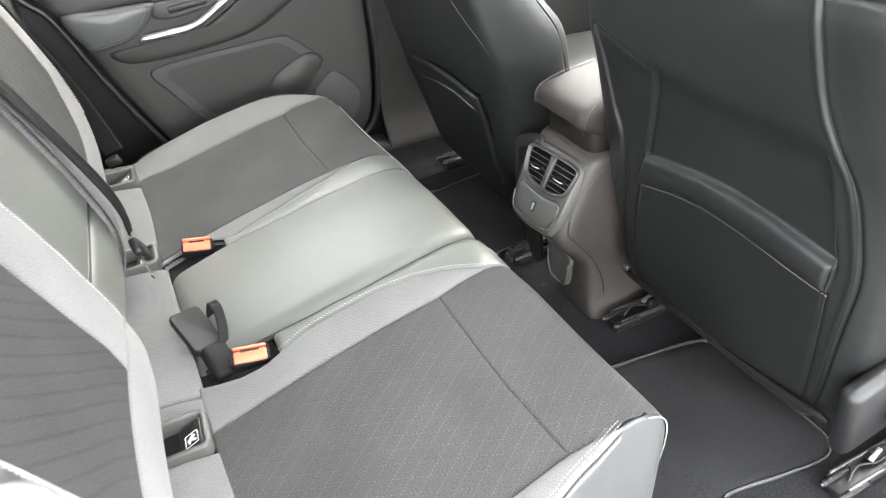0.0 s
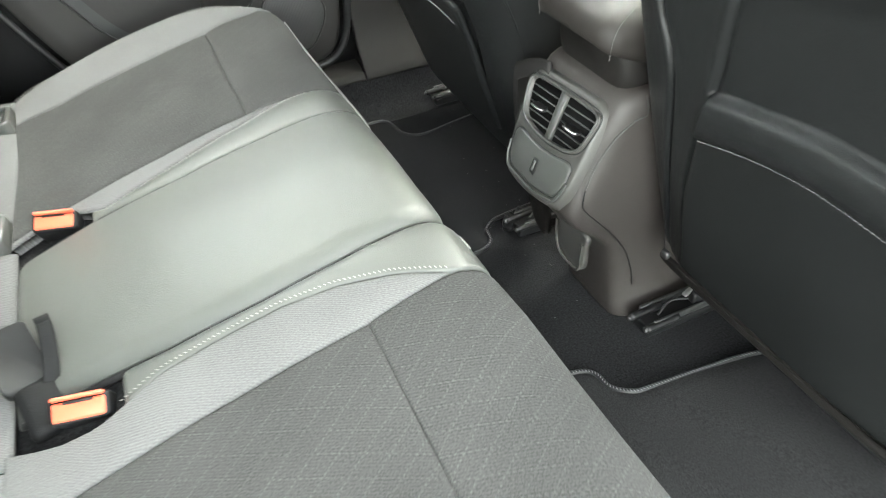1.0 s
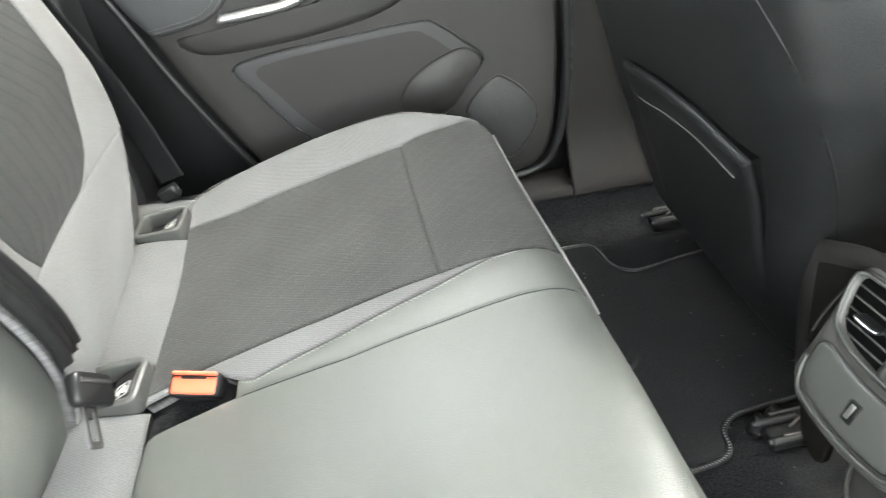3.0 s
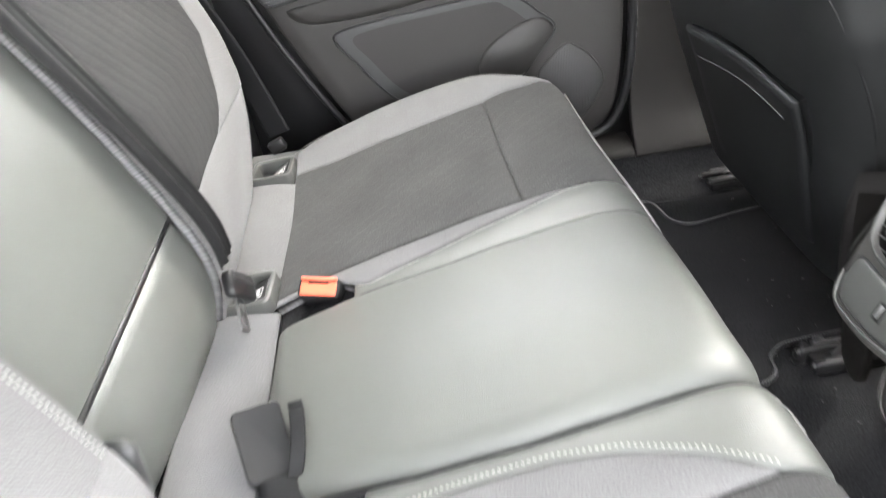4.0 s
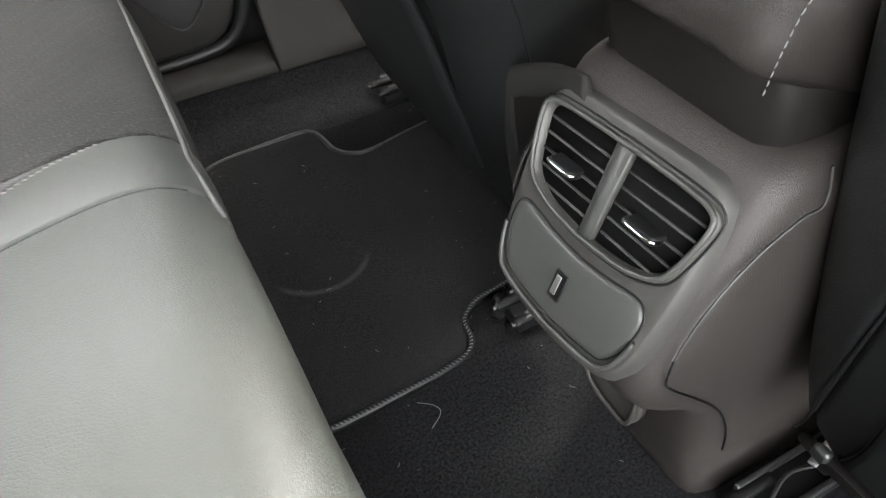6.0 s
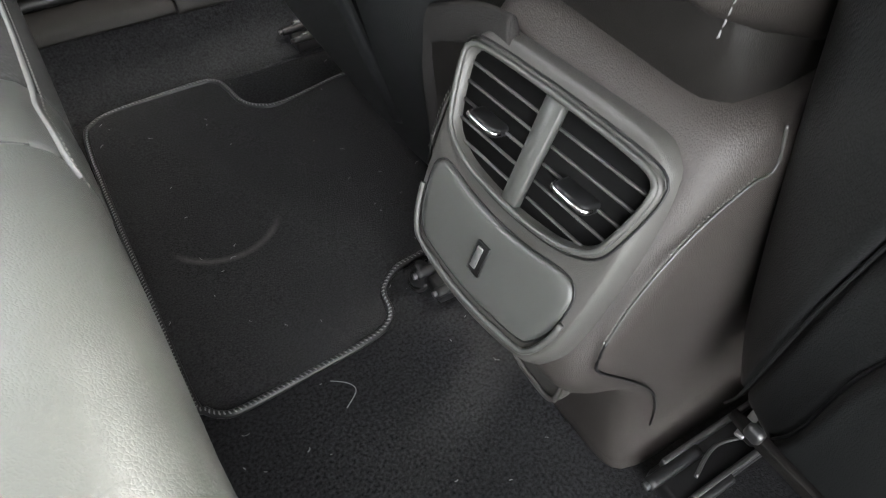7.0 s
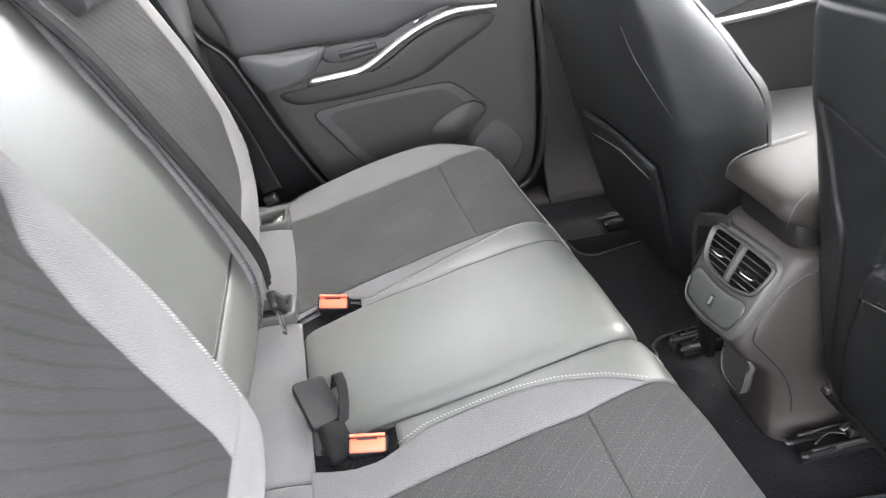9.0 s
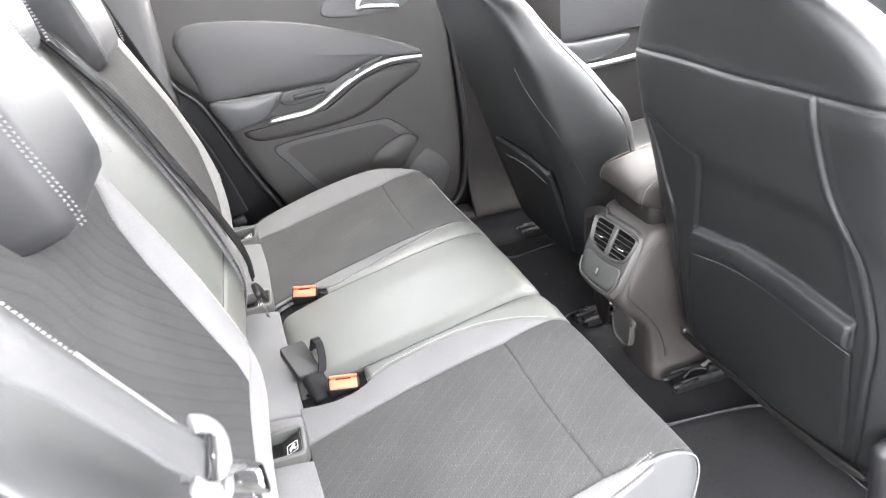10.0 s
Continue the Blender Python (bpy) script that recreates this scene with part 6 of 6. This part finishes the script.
pil = patch("trim_pillar_left", pillar_at, 0.40, 0.85, PLASTIC_TRIM, None, 0.003, 0.006, 0.0, 0.012, True)
tagged(pil, "dark grained lower pillar trim flaring onto the sill", "trim", "", "structure")
sil = patch("trim_sill_left", lambda u, v: along(SILL, v, 0.10 + 0.5545 * u), 0.5545, 0.10, PLASTIC_TRIM, None, 0.002, 0.004, 0.0, 0.012, True)
tagged(sil, "dark grained plastic sill trim", "trim", "", "structure")
kick = patch("carpet_side", lambda u, v: along(KICK, v, 0.08 + 0.90 * u), 0.90, 0.12, CARPET, None, 0.002, 0.004, 0.0, 0.012, True)
tagged(kick, "black carpet turned up along the sill", "carpet", "", "structure")
slab("trim_sill_front", 0.90, 1.6, 0.660, 0.72, 0.0, 0.075, PLASTIC_DOOR, "dark grained plastic sill trim", "trim", r=0.025)
slab("trim_arch_left", -0.30, 0.14, 0.64, 0.71, 0.0, 0.20, PLASTIC_SOFT, "dark lining beside the rear seat", "trim", r=0.03)
slab("wall_door_left", -0.40, 2.0, 0.770, 0.80, 0.0, 0.86, PLASTIC_BLACK, "dark inner door skin", "door skin")
front_door = thing("door_front_left", "dark front door lining with silver trim strip", "door", (1.3, 0.75, 0.1), kind="structure")
FDY = 0.735
on_fd = lambda x, z, h: (x, FDY - h, z)
plate("lining", [(0.88, 0.84), (1.2, 0.85), (1.5, 0.85), (1.80, 0.84), (1.85, 0.5), (1.82, 0.15), (1.5, 0.10), (1.1, 0.10), (0.90, 0.14), (0.87, 0.5)], lambda a, b, h: on_fd(a, b, h - 0.02), PLASTIC_DOOR, front_door, 0.022, 0.012, 0.0, 90, 5, "dark grained plastic panel")
plate("upper_pad", [(0.90, 0.70), (1.0, 0.73), (1.3, 0.70), (1.6, 0.64), (1.6, 0.60), (1.3, 0.57), (1.05, 0.555), (0.92, 0.56)], lambda a, b, h: on_fd(a, b, h), PLASTIC_SOFT, front_door, 0.010, 0.01, 0.003, 80, 5, "soft padded upper panel")
rings = []
for x in np.linspace(1.03, 1.6, 24):
    z = 0.470 + 0.06 * ((x - 1.03) / 0.57) ** 1.6
    rings.append([(x, FDY - 0.018 + 0.010 * math.sin(w), z + 0.010 * math.cos(w)) for w in np.linspace(0, 2 * math.pi, 10, endpoint=False)])
loft("trim_strip", rings, SILVER, front_door, "satin silver trim strip")
plate("armrest_pad", [(0.92, 0.545), (1.05, 0.548), (1.20, 0.55), (1.17, 0.51), (1.08, 0.485), (0.97, 0.478), (0.93, 0.49)], lambda a, b, h: on_fd(a, b, h), LEATHER_SMOOTH, front_door, 0.018, 0.012, 0.003, 60, 4, "black leather armrest pad")

# outer belt end beside the left seat
out_belt = thing("outer_seat_belt", "dark seat belt beside the narrow rear backrest", "seat belt", (-0.01, 0.60, 0.2))
ribbon("webbing", [(-0.22, 0.655, 0.85), (-0.14, 0.650, 0.62), (-0.06, 0.640, 0.42), (-0.015, 0.615, 0.27)], 0.046, WEBBING, out_belt, (1, -0.2, 0.3), 0.0016, "black woven webbing", 50)
block("belt_anchor", (0.030, 0.018, 0.022), pose(-0.020, 0.598, 0.256, 0, -20, 0), PLASTIC_BLACK, out_belt, 0.004, "steel belt anchor")

# lint, hairs and a dusty scuff on the carpet
rng = random.Random(4)
verts, faces = [], []
for k in range(70):
    x, y = rng.uniform(0.48, 0.92), rng.uniform(-0.10, 0.58)
    z = 0.0105 if y > 0.14 else 0.0025
    a, n, w = rng.uniform(0, 6.28), rng.randint(2, 4), rng.uniform(0.0002, 0.0005)
    s = rng.uniform(0.0006, 0.002)
    for i in range(n):
        i0 = len(verts)
        verts += [(x + w * math.sin(a), y - w * math.cos(a), z), (x - w * math.sin(a), y + w * math.cos(a), z), (x, y, z + 0.0006)]
        x, y, a = x + s * math.cos(a), y + s * math.sin(a), a + rng.uniform(-0.9, 0.9)
        verts += [(x + w * math.sin(a), y - w * math.cos(a), z), (x - w * math.sin(a), y + w * math.cos(a), z), (x, y, z + 0.0006)]
        faces += [(i0, i0 + 3, i0 + 5, i0 + 2), (i0 + 2, i0 + 5, i0 + 4, i0 + 1)]
lint = place("lint", mesh_of("lint", verts, faces), THREAD_DARK)
tagged(lint, "pale lint specks on the black carpet", "lint", "", "stuff")
hair = thing("loose_thread", "thin pale thread lying on the black carpet", "thread", (0.612, 0.075, 0.0))
tube("fibre", [(0.606, 0.093, 0.003), (0.619, 0.082, 0.004), (0.622, 0.071, 0.004), (0.607, 0.060, 0.003)], 0.0005, THREAD_DARK, hair, 30, 5)
